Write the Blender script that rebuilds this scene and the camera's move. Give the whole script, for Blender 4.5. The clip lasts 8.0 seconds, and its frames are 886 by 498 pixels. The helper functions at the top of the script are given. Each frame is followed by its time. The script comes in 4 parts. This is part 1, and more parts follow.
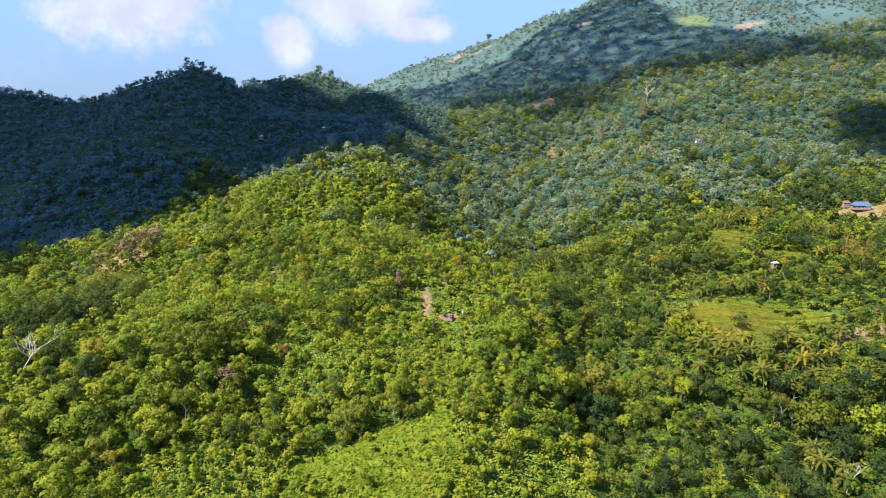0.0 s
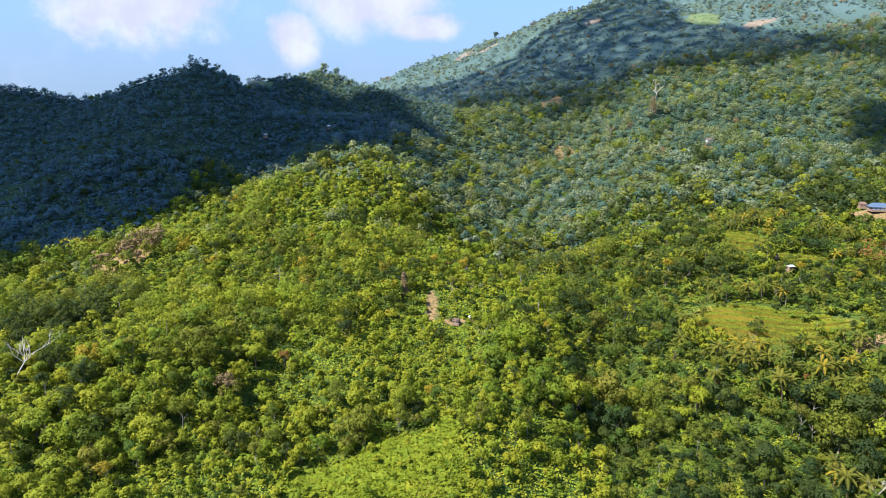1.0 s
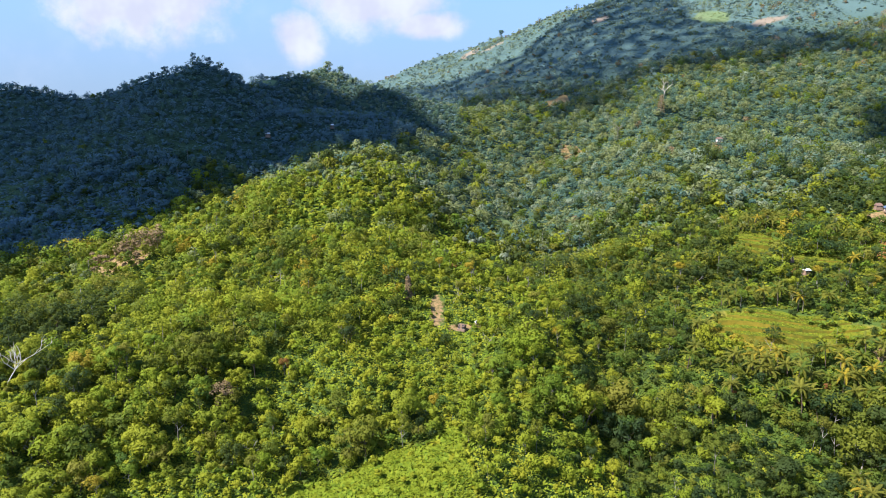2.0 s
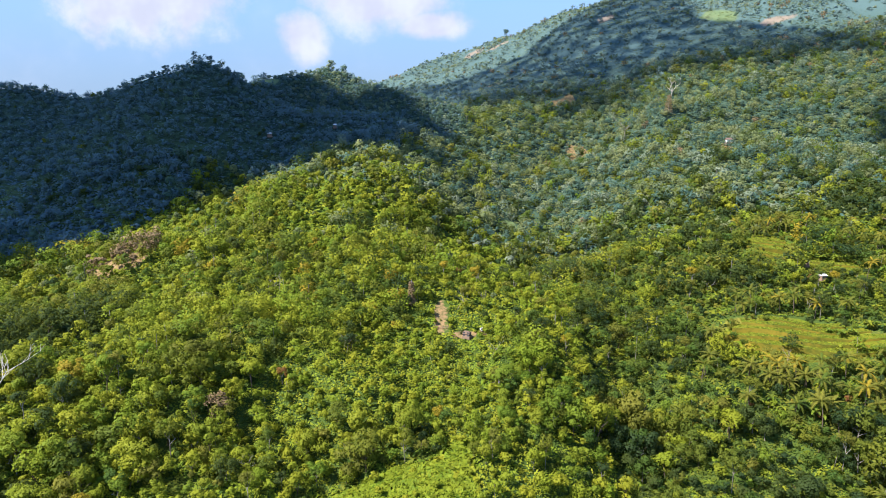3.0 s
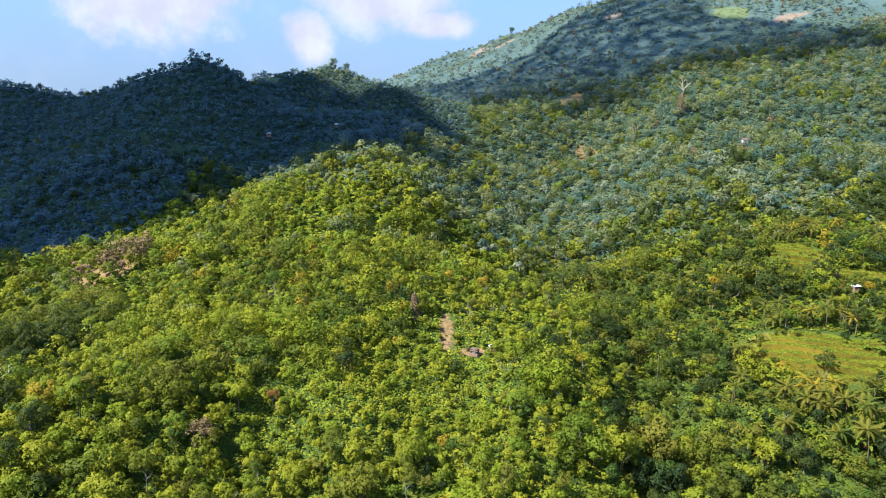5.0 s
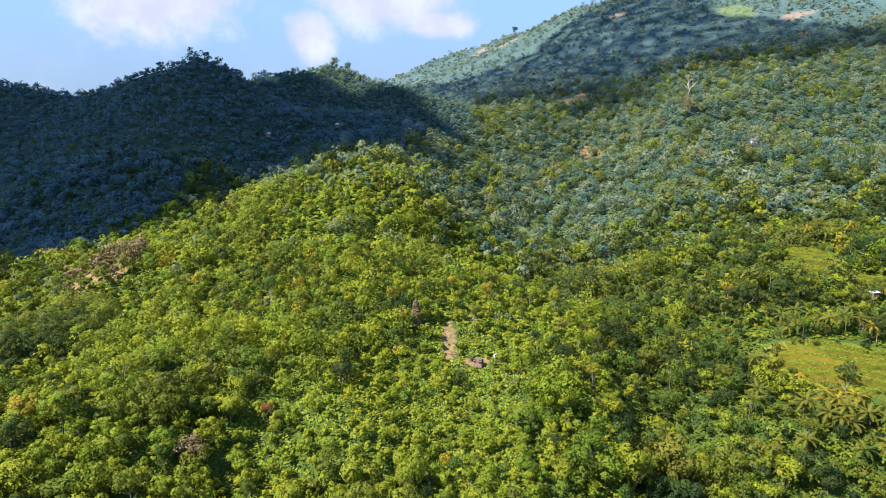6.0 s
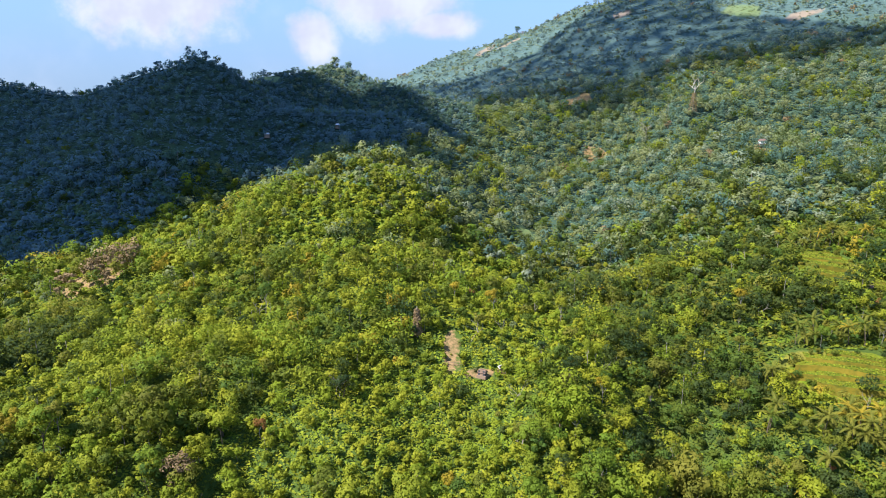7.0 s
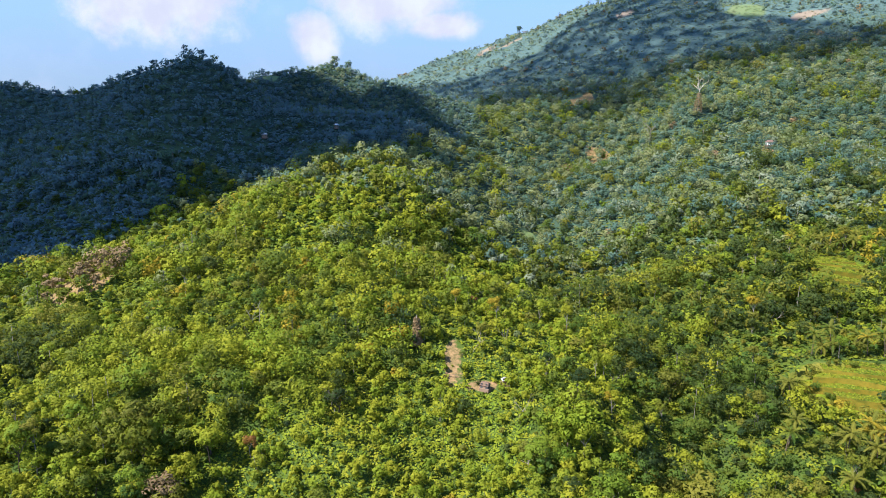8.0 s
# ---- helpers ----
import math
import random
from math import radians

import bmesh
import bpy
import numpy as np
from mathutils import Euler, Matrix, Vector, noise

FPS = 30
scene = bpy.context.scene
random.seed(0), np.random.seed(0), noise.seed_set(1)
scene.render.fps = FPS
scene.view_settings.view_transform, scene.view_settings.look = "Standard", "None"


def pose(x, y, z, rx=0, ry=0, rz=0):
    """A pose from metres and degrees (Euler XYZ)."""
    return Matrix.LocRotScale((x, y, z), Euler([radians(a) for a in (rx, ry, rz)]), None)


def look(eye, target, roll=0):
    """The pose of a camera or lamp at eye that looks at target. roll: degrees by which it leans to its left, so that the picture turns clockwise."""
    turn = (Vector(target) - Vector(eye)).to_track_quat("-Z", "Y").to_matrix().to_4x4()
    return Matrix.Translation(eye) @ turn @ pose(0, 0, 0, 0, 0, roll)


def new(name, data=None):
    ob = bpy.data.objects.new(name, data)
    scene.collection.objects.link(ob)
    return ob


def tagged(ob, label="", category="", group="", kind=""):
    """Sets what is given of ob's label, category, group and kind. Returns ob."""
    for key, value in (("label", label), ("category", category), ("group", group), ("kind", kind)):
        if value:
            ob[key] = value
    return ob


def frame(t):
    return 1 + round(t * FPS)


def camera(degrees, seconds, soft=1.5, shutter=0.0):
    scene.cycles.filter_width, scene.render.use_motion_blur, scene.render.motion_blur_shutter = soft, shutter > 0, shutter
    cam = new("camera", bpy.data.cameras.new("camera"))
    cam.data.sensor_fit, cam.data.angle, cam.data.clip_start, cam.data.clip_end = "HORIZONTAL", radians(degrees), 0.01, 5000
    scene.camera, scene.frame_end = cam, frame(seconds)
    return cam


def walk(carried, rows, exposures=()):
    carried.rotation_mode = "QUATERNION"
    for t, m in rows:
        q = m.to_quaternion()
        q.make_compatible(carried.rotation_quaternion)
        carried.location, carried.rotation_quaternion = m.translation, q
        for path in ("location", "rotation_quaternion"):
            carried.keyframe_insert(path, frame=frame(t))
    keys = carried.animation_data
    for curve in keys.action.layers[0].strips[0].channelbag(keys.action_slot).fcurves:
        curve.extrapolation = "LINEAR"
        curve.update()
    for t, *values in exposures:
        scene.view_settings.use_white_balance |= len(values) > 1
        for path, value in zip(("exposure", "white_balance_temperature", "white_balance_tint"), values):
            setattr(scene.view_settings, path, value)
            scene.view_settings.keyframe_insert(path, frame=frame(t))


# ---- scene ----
cam = camera(70.1, 8.0, soft=0.85)
PATH = [
    (0, (0.043, -0.072, 149.982), (0.04, 1.888, 149.586), -0.0),
    (0.5, (-0.093, 3.568, 150.029), (-0.106, 5.528, 149.63), 0.0),
    (1, (-0.248, 7.346, 150.093), (-0.269, 9.306, 149.692), 0.1),
    (1.5, (-0.45, 11.329, 150.138), (-0.478, 13.288, 149.735), 0.1),
    (1.7, (-0.543, 12.963, 150.142), (-0.574, 14.922, 149.738), 0.1),
    (3, (-1.117, 23.929, 150.147), (-1.164, 25.887, 149.742), 0.2),
    (3.5, (-1.341, 28.301, 150.149), (-1.392, 30.259, 149.742), 0.2),
    (4, (-1.6, 32.764, 150.15), (-1.655, 34.721, 149.742), 0.2),
    (4.5, (-1.871, 37.29, 150.163), (-1.931, 39.247, 149.755), 0.2),
    (4.7, (-1.956, 39.116, 150.158), (-2.016, 41.073, 149.751), 0.2),
    (6, (-2.505, 51.206, 150.034), (-2.573, 53.163, 149.627), 0.2),
    (6.5, (-2.704, 55.841, 149.996), (-2.776, 57.798, 149.589), 0.2),
    (7, (-2.931, 60.459, 149.953), (-3.005, 62.416, 149.547), 0.2),
    (7.5, (-3.178, 65.169, 149.897), (-3.252, 67.126, 149.491), 0.2),
    (8, (-3.417, 69.878, 149.847), (-3.493, 71.835, 149.442), 0.3),
]
walk(cam, [(t, look(eye, target, roll)) for t, eye, target, roll in PATH], exposures=[(0, 1.64, 5100, 13), (8, 1.64, 5100, 13)])


# ---------------------------------------------------------------- sun, sky, clouds in view
SUN = Vector((-0.60, -0.32, 0.80)).normalized()
ELEV, TURN_SUN = math.asin(SUN.z), math.atan2(SUN.x, SUN.y)

sun = new("sun", bpy.data.lights.new("sun", "SUN"))
sun.data.energy, sun.data.angle, sun.data.color = 5.0, radians(0.55), (1.0, 0.82, 0.57)
sun.matrix_world = look((0, 0, 0), -SUN)


class Nodes:
    """A short hand for node trees."""

    def __init__(self, tree):
        self.tree = tree
        tree.nodes.clear()

    def add(self, kind, **put):
        node = self.tree.nodes.new(kind)
        for key, value in put.items():
            self.feed(node.inputs[key], value)
        return node

    def attribute(self, name):
        node = self.tree.nodes.new("ShaderNodeAttribute")
        node.attribute_name = name
        return node.outputs["Fac"]

    def feed(self, socket, value):
        if isinstance(value, bpy.types.NodeSocket):
            self.tree.links.new(value, socket)
        else:
            socket.default_value = value

    def math(self, operation, a, b=0.0, clamp=False):
        node = self.tree.nodes.new("ShaderNodeMath")
        node.operation, node.use_clamp = operation, clamp
        self.feed(node.inputs[0], a)
        self.feed(node.inputs[1], b)
        return node.outputs[0]

    def mix(self, factor, a, b, blend="MIX"):
        node = self.tree.nodes.new("ShaderNodeMix")
        node.data_type, node.blend_type = "RGBA", blend
        self.feed(node.inputs[0], factor)
        self.feed(node.inputs[6], a)
        self.feed(node.inputs[7], b)
        return node.outputs[2]

    def span(self, value, low, high, to_low=0.0, to_high=1.0):
        node = self.tree.nodes.new("ShaderNodeMapRange")
        node.interpolation_type = "SMOOTHSTEP"
        self.feed(node.inputs["Value"], value)
        for key, v in (("From Min", low), ("From Max", high), ("To Min", to_low), ("To Max", to_high)):
            node.inputs[key].default_value = v
        return node.outputs["Result"]

    def noise(self, vector, scale, detail=4.0, rough=0.55):
        node = self.tree.nodes.new("ShaderNodeTexNoise")
        self.feed(node.inputs["Vector"], vector)
        node.inputs["Scale"].default_value = scale
        node.inputs["Detail"].default_value = detail
        node.inputs["Roughness"].default_value = rough
        return node.outputs["Fac"]


def make_sky():
    world = bpy.data.worlds.new("sky")
    scene.world = world
    world.use_nodes = True
    n = Nodes(world.node_tree)
    sky = n.add("ShaderNodeTexSky")
    sky.sky_type, sky.sun_disc = "NISHITA", False
    sky.sun_elevation, sky.sun_rotation = ELEV, TURN_SUN
    sky.altitude, sky.air_density, sky.dust_density, sky.ozone_density = 600.0, 1.0, 0.7, 2.5
    where = n.add("ShaderNodeTexCoord").outputs["Generated"]
    part_of = n.add("ShaderNodeSeparateXYZ", Vector=where).outputs
    ahead = n.math("MAXIMUM", part_of[1], 0.05)
    u, v = n.math("DIVIDE", part_of[0], ahead), n.math("DIVIDE", part_of[2], ahead)
    flat = n.add("ShaderNodeCombineXYZ", X=u, Y=v).outputs[0]
    puff = n.noise(flat, 15.0, 6.0, 0.6)
    body = None
    # two cumulus banks low over the ridge: middle, half width and half height in tangents of azimuth and elevation
    for mid_u, mid_v, half_u, half_v in ((-0.475, 0.182, 0.165, 0.076), (-0.125, 0.180, 0.125, 0.058), (-0.237, 0.120, 0.042, 0.048), (-0.04, 0.138, 0.065, 0.024), (-0.85, 0.30, 0.2, 0.06), (0.15, 0.36, 0.3, 0.06)):
        du = n.math("DIVIDE", n.math("SUBTRACT", u, mid_u), half_u)
        dv = n.math("DIVIDE", n.math("SUBTRACT", v, mid_v), half_v)
        reach = n.math("SQRT", n.math("ADD", n.math("MULTIPLY", du, du), n.math("MULTIPLY", dv, dv)))
        edge = n.math("ADD", n.math("SUBTRACT", 1.0, reach), n.math("MULTIPLY", n.math("SUBTRACT", puff, 0.5), 1.35))
        one = n.span(edge, -0.15, 0.5)
        body = one if body is None else n.math("MAXIMUM", body, one)
    wisp = n.math("MULTIPLY", n.span(n.noise(flat, 3.5, 5.0, 0.6), 0.5, 0.85), 0.25)
    cover = n.math("MULTIPLY", n.math("MAXIMUM", body, wisp), n.span(part_of[1], 0.1, 0.4))
    # unseen scattered cumulus over the rest of the sky, added to raise the fill light
    up = n.math("MAXIMUM", part_of[2], 0.05)
    over = n.add("ShaderNodeCombineXYZ", X=n.math("DIVIDE", part_of[0], up), Y=n.math("DIVIDE", part_of[1], up)).outputs[0]
    scattered = n.math("MULTIPLY", n.span(n.noise(over, 1.3, 6.0, 0.6), 0.54, 0.68), n.span(part_of[2], 0.24, 0.36))
    cover = n.math("MAXIMUM", cover, scattered)
    lit = n.mix(n.span(n.noise(flat, 14.0, 3.0), 0.35, 0.7), (3.05, 2.78, 2.66, 1), (3.72, 3.42, 3.28, 1))
    # the unseen ones shine about twice as bright as those in view
    lit = n.mix(scattered, lit, (7.5, 7.9, 8.6, 1))
    veil = n.span(part_of[2], 0.0, 0.46, 0.92, 0.0)
    air = n.mix(veil, sky.outputs[0], (1.48, 1.80, 2.10, 1))
    colour = n.mix(cover, air, lit)
    back = n.add("ShaderNodeBackground", Color=colour, Strength=0.088)
    n.add("ShaderNodeOutputWorld", Surface=back.outputs[0])


make_sky()


# ---------------------------------------------------------------- materials
def material(name):
    m = bpy.data.materials.new(name)
    m.use_nodes = True
    return m, Nodes(m.node_tree)


def finish(n, shader):
    n.add("ShaderNodeOutputMaterial", Surface=shader)


def leaf_material(name, low, high, glow=0.38):
    """Foliage: each plant has its own shade between two colours; part of the light comes through the leaf."""
    m, n = material(name)
    own = n.math("FRACT", n.math("ADD", n.add("ShaderNodeObjectInfo").outputs["Random"], n.attribute("tint")))
    each = n.add("ShaderNodeNewGeometry").outputs["Random Per Island"]
    colour = n.mix(own, (*low, 1), (*high, 1))
    colour = n.mix(n.math("MULTIPLY", each, 0.10), colour, (low[0] * 0.55, low[1] * 0.6, low[2] * 0.7, 1))
    base = n.add("ShaderNodeBsdfPrincipled", **{"Base Color": colour, "Roughness": 0.7, "Specular IOR Level": 0.12})
    thin = n.add("ShaderNodeBsdfTranslucent", Color=n.mix(0.5, colour, (0.30, 0.34, 0.02, 1)))
    mixed = n.add("ShaderNodeMixShader", Fac=glow)
    n.tree.links.new(base.outputs[0], mixed.inputs[1])
    n.tree.links.new(thin.outputs[0], mixed.inputs[2])
    finish(n, mixed.outputs[0])
    return m


LEAVES = [
    leaf_material("leaf_yellow_green", (0.160, 0.214, 0.009), (0.256, 0.256, 0.010)),
    leaf_material("leaf_fresh_green", (0.108, 0.166, 0.011), (0.224, 0.232, 0.010)),
    leaf_material("leaf_mid_green", (0.054, 0.096, 0.014), (0.136, 0.146, 0.011)),
    leaf_material("leaf_dark_green", (0.022, 0.043, 0.015), (0.052, 0.070, 0.013)),
    leaf_material("leaf_olive", (0.106, 0.114, 0.014), (0.172, 0.164, 0.018)),
    # far slopes: green shifted to blue to paint in haze
    leaf_material("leaf_hazed_blue_green", (0.062, 0.118, 0.096), (0.096, 0.152, 0.118)),
    leaf_material("leaf_rust", (0.160, 0.076, 0.024), (0.220, 0.104, 0.030)),
    leaf_material("leaf_dry", (0.150, 0.104, 0.052), (0.212, 0.150, 0.078), 0.15),
    leaf_material("leaf_amber", (0.240, 0.185, 0.012), (0.310, 0.235, 0.014)),
    # left hill foliage: the blue haze before it is put into the leaf colour
    leaf_material("leaf_hazed_grey_blue", (0.088, 0.154, 0.198), (0.120, 0.190, 0.235)),
    # far slopes: green softened as haze would soften it
    leaf_material("leaf_hazed_green", (0.128, 0.162, 0.066), (0.190, 0.206, 0.088)),
    # mountain foliage: aerial haze mixed into the leaf colour, bluer and paler
    leaf_material("leaf_hazed_silver", (0.098, 0.154, 0.172), (0.134, 0.186, 0.198)),
    leaf_material("leaf_hazed_pale", (0.150, 0.195, 0.130), (0.225, 0.255, 0.170)),
]
YELLOW, FRESH, MID, DARK, OLIVE, HAZED_BLUE, RUST, DRY, AMBER, HAZED_GREY, HAZED_GREEN, HAZED_SILVER, HAZED_PALE = range(13)


def rough_material(name, low, high, scale, rough=0.85, bump=0.3):
    m, n = material(name)
    where = n.add("ShaderNodeTexCoord").outputs["Object"]
    a, b = n.noise(where, scale, 6.0, 0.65), n.noise(where, scale * 0.13, 3.0)
    colour = n.mix(n.span(n.math("ADD", n.math("MULTIPLY", a, 0.6), n.math("MULTIPLY", b, 0.4)), 0.35, 0.65), (*low, 1), (*high, 1))
    relief = n.add("ShaderNodeBump", Strength=bump, Height=a)
    base = n.add("ShaderNodeBsdfPrincipled", **{"Base Color": colour, "Roughness": rough, "Specular IOR Level": 0.12, "Normal": relief.outputs[0]})
    finish(n, base.outputs[0])
    return m


BARK = rough_material("pale_bark", (0.13, 0.115, 0.09), (0.32, 0.29, 0.24), 3.0)
DARK_BARK = rough_material("dark_bark", (0.06, 0.045, 0.03), (0.14, 0.11, 0.08), 3.0)
BLEACHED = rough_material("bleached_wood", (0.33, 0.29, 0.23), (0.56, 0.51, 0.43), 2.0)
EARTH = rough_material("red_earth", (0.30, 0.17, 0.09), (0.50, 0.31, 0.18), 0.5)
BANK = rough_material("terrace_bank", (0.060, 0.072, 0.006), (0.175, 0.135, 0.010), 0.4)
CLOUD = rough_material("cloud_white", (0.80, 0.80, 0.80), (0.86, 0.86, 0.86), 0.01, 1.0, 0.0)


def ground_material():
    """Forest floor, meadow grass and bare soil, by what covers the ground at each place; distant ground is tinted with
    haze.
    """
    m, n = material("hill_ground")
    where = n.add("ShaderNodeTexCoord").outputs["Object"]
    fine, broad = n.noise(where, 0.7, 6.0, 0.7), n.noise(where, 0.05, 4.0)
    floor = n.mix(fine, (0.024, 0.045, 0.010, 1), (0.080, 0.110, 0.018, 1))
    # haze mixed into the floor: bluer far off, paler too on the mountain
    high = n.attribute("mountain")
    floor = n.mix(n.attribute("hazed"), floor, n.mix(fine, (0.024, 0.046, 0.034, 1), (0.054, 0.082, 0.056, 1)))
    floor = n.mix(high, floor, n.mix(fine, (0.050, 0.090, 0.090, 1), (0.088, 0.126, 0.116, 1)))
    grass = n.mix(n.span(fine, 0.3, 0.7), (0.060, 0.095, 0.005, 1), (0.145, 0.160, 0.007, 1))
    grass = n.mix(n.span(broad, 0.45, 0.75), grass, (0.15, 0.125, 0.025, 1))
    # far grass dulled by the same painted haze
    grass = n.mix(n.math("MULTIPLY", n.attribute("hazed"), 0.75), grass, (0.100, 0.140, 0.080, 1))
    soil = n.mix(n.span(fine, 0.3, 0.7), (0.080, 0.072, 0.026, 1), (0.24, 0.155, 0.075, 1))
    # mountain soil greyed by painted haze
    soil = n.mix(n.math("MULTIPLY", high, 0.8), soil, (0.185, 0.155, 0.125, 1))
    colour = n.mix(n.span(n.math("ADD", n.attribute("grass"), n.math("MULTIPLY", n.math("SUBTRACT", fine, 0.5), 0.8)), 0.35, 0.65), floor, grass)
    colour = n.mix(n.span(n.math("ADD", n.attribute("soil"), n.math("MULTIPLY", n.math("SUBTRACT", fine, 0.5), 0.8)), 0.4, 0.6), colour, soil)
    relief = n.add("ShaderNodeBump", Strength=0.6, Distance=0.4, Height=fine)
    base = n.add("ShaderNodeBsdfPrincipled", **{"Base Color": colour, "Roughness": 0.95, "Specular IOR Level": 0.05, "Normal": relief.outputs[0]})
    finish(n, base.outputs[0])
    return m


# ---------------------------------------------------------------- the lie of the land
# heights of the near country on a net of 80 m, rows going away from the first eye
NET_X, NET_Y, NET = -360.0, 60.0, 80.0
RELIEF = np.array([[24, 19, 11, 12, 4, 1, 7, 9, 10, 7],
    [33, 52, 71, 60, 50, 49, 35, 72, 61, 47],
    [45, 63, 81, 62, 60, 63, 42, 91, 89, 84],
    [60, 54, 58, 79, 95, 72, 86, 77, 85, 104],
    [69, 56, 71, 98, 93, 33, 77, 79, 89, 116],
    [89, 95, 84, 101, 133, 38, 84, 96, 111, 126],
    [112, 136, 122, 131, 130, 57, 90, 116, 115, 116],
    [153, 193, 204, 184, 148, 102, 111, 149, 142, 115],
    [217, 247, 253, 218, 164, 131, 140, 163, 154, 122]], float)
# crests: places along them, and how steeply they fall
CRESTS = [
    (0.80, [(-900, 700, 212), (-600, 650, 192), (-397, 604, 176), (-335, 590, 166), (-300, 584, 174), (-250, 575, 188), (-222, 580, 198), (-205, 590, 190), (-188, 605, 178)]),
    (0.70, [(-300, 650, 160), (-196, 673, 193), (-165, 700, 198), (-142, 740, 205), (-122, 740, 199), (-90, 720, 188), (-60, 700, 180), (0, 720, 170), (70, 770, 160)]),
    (0.46, [(-700, 1560, 120), (-400, 1500, 170), (-173, 1450, 226), (-109, 1450, 246), (-18, 1450, 285), (60, 1450, 304), (98, 1450, 323), (137, 1450, 308), (228, 1450, 341), (280, 1450, 370), (344, 1450, 408), (520, 1450, 496), (800, 1500, 570), (1400, 1600, 570)]),
    (0.50, [(10, 740, 142), (12, 811, 155), (70, 1000, 190), (98, 1400, 312)]),
    (0.60, [(218, 710, 158), (318, 740, 188), (441, 1100, 285), (500, 1400, 480)]),
    (0.60, [(480, 820, 150), (513, 932, 245), (560, 1150, 330), (700, 1400, 520)]),
]
# folds of the near slopes: height over (or under) the rest, half width, and the line they follow
FOLDS = [
    (9.2, 20, [(4, 168), (18, 188), (27, 220), (33, 250), (24, 268), (-36, 274), (-45, 300)]),
    (-7.5, 14, [(52, 190), (60, 226), (54, 250), (76, 294), (50, 336)]),
    (-6.0, 13, [(-36, 180), (-48, 195), (-66, 193)]),
    (8.0, 17, [(-102, 210), (-78, 240), (-46, 228), (-36, 214)]),
    (8.8, 15, [(90, 224), (108, 213)]),
    (10.1, 60, [(140, 470), (209, 545)]),
    (6.4, 24, [(97, 359), (110, 362)]),
    (11.5, 45, [(-78, 390), (-60, 430)]),
    (6.8, 20, [(50, 430), (45, 440)]),
    (-4.0, 12, [(-134, 313), (-146, 309)]),
    (7.5, 17, [(-176, 338), (-166, 330)]),
    (5.0, 14, [(32, 365), (34, 370)]),
    (8.0, 26, [(150, 354), (186, 366)]),
    (4.0, 15, [(246, 393), (276, 388)]),
    (6.0, 16, [(-190, 432), (-220, 425)]),
    (5.0, 14, [(117, 262), (122, 264)]),
    (6.0, 12, [(-80, 198), (-72, 204)]),
    (9.0, 20, [(213, 698), (217, 702)]),
]


def fold(x, y, rise, half, line):
    """A spur or a hollow that follows a line, with soft sides."""
    near = np.full(x.shape, 1e9)
    for (ax, ay), (bx, by) in zip(line, line[1:]):
        dx, dy = bx - ax, by - ay
        s = np.clip(((x - ax) * dx + (y - ay) * dy) / (dx * dx + dy * dy), 0, 1)
        near = np.minimum(near, np.hypot(x - ax - s * dx, y - ay - s * dy))
    return rise * np.exp(-((near / half) ** 2))


def lattice(ix, iy, seed):
    h = (ix.astype(np.int64) * 374761393 + iy.astype(np.int64) * 668265263 + seed * 974634777) & 0xFFFFFFFF
    h = ((h ^ (h >> 13)) * 1274126177) & 0xFFFFFFFF
    return ((h ^ (h >> 16)) & 0xFFFF) / 65535.0


def swell(x, y, size, seed):
    """Smooth noise from -1 to 1, with forms of that size in metres."""
    u, v = x / size, y / size
    i, j = np.floor(u), np.floor(v)
    f, g = u - i, v - j
    f, g = f * f * (3 - 2 * f), g * g * (3 - 2 * g)
    a = lattice(i, j, seed) * (1 - f) + lattice(i + 1, j, seed) * f
    b = lattice(i, j + 1, seed) * (1 - f) + lattice(i + 1, j + 1, seed) * f
    return 2 * (a * (1 - g) + b * g) - 1


def spline(u, count):
    u = np.clip(u, 0, count - 1.001)
    i = np.floor(u).astype(int)
    f = u - i
    weight = np.stack([(1 - f) ** 3 / 6, (3 * f**3 - 6 * f**2 + 4) / 6, (-3 * f**3 + 3 * f**2 + 3 * f + 1) / 6, f**3 / 6])
    return np.clip(np.stack([i - 1, i, i + 1, i + 2]), 0, count - 1), weight


def crest_height(x, y, steep, line):
    best = np.full(x.shape, -1e6)
    for (ax, ay, az), (bx, by, bz) in zip(line, line[1:]):
        dx, dy = bx - ax, by - ay
        s = np.clip(((x - ax) * dx + (y - ay) * dy) / (dx * dx + dy * dy), 0, 1)
        d = np.hypot(x - ax - s * dx, y - ay - s * dy)
        best = np.maximum(best, az + s * (bz - az) - steep * (np.sqrt(d * d + 36) - 6))
    return best


def height(x, y):
    """The ground's height at places x, y."""
    x, y = np.asarray(x, float), np.asarray(y, float)
    rows, cols = RELIEF.shape
    ix, wx = spline((x - NET_X) / NET, cols)
    iy, wy = spline((y - NET_Y) / NET, rows)
    z = sum(RELIEF[iy[b], ix[a]] * wx[a] * wy[b] for a in range(4) for b in range(4))
    z = z - 0.55 * np.maximum(y - 600, 0) * (x < 400) - 0.25 * np.maximum(np.abs(x) - 420, 0) * 0.6
    z = np.minimum(z, 150)
    forms = [z] + [crest_height(x, y, steep, line) for steep, line in CRESTS]
    top = np.maximum.reduce(forms)
    z = top + 5.0 * np.log(sum(np.exp(np.clip((f - top) / 5.0, -40, 0)) for f in forms))
    far = np.clip((y - 560) / 300, 0, 1)
    z = z + 1.8 * swell(x, y, 34, 3) + (2 + 9 * far) * swell(x, y, 95, 5) * np.clip((y - 300) / 300, 0.15, 1)
    z = z + sum(fold(x, y, *one) for one in FOLDS)
    return np.maximum(z, 5 + 3 * swell(x, y, 60, 8))


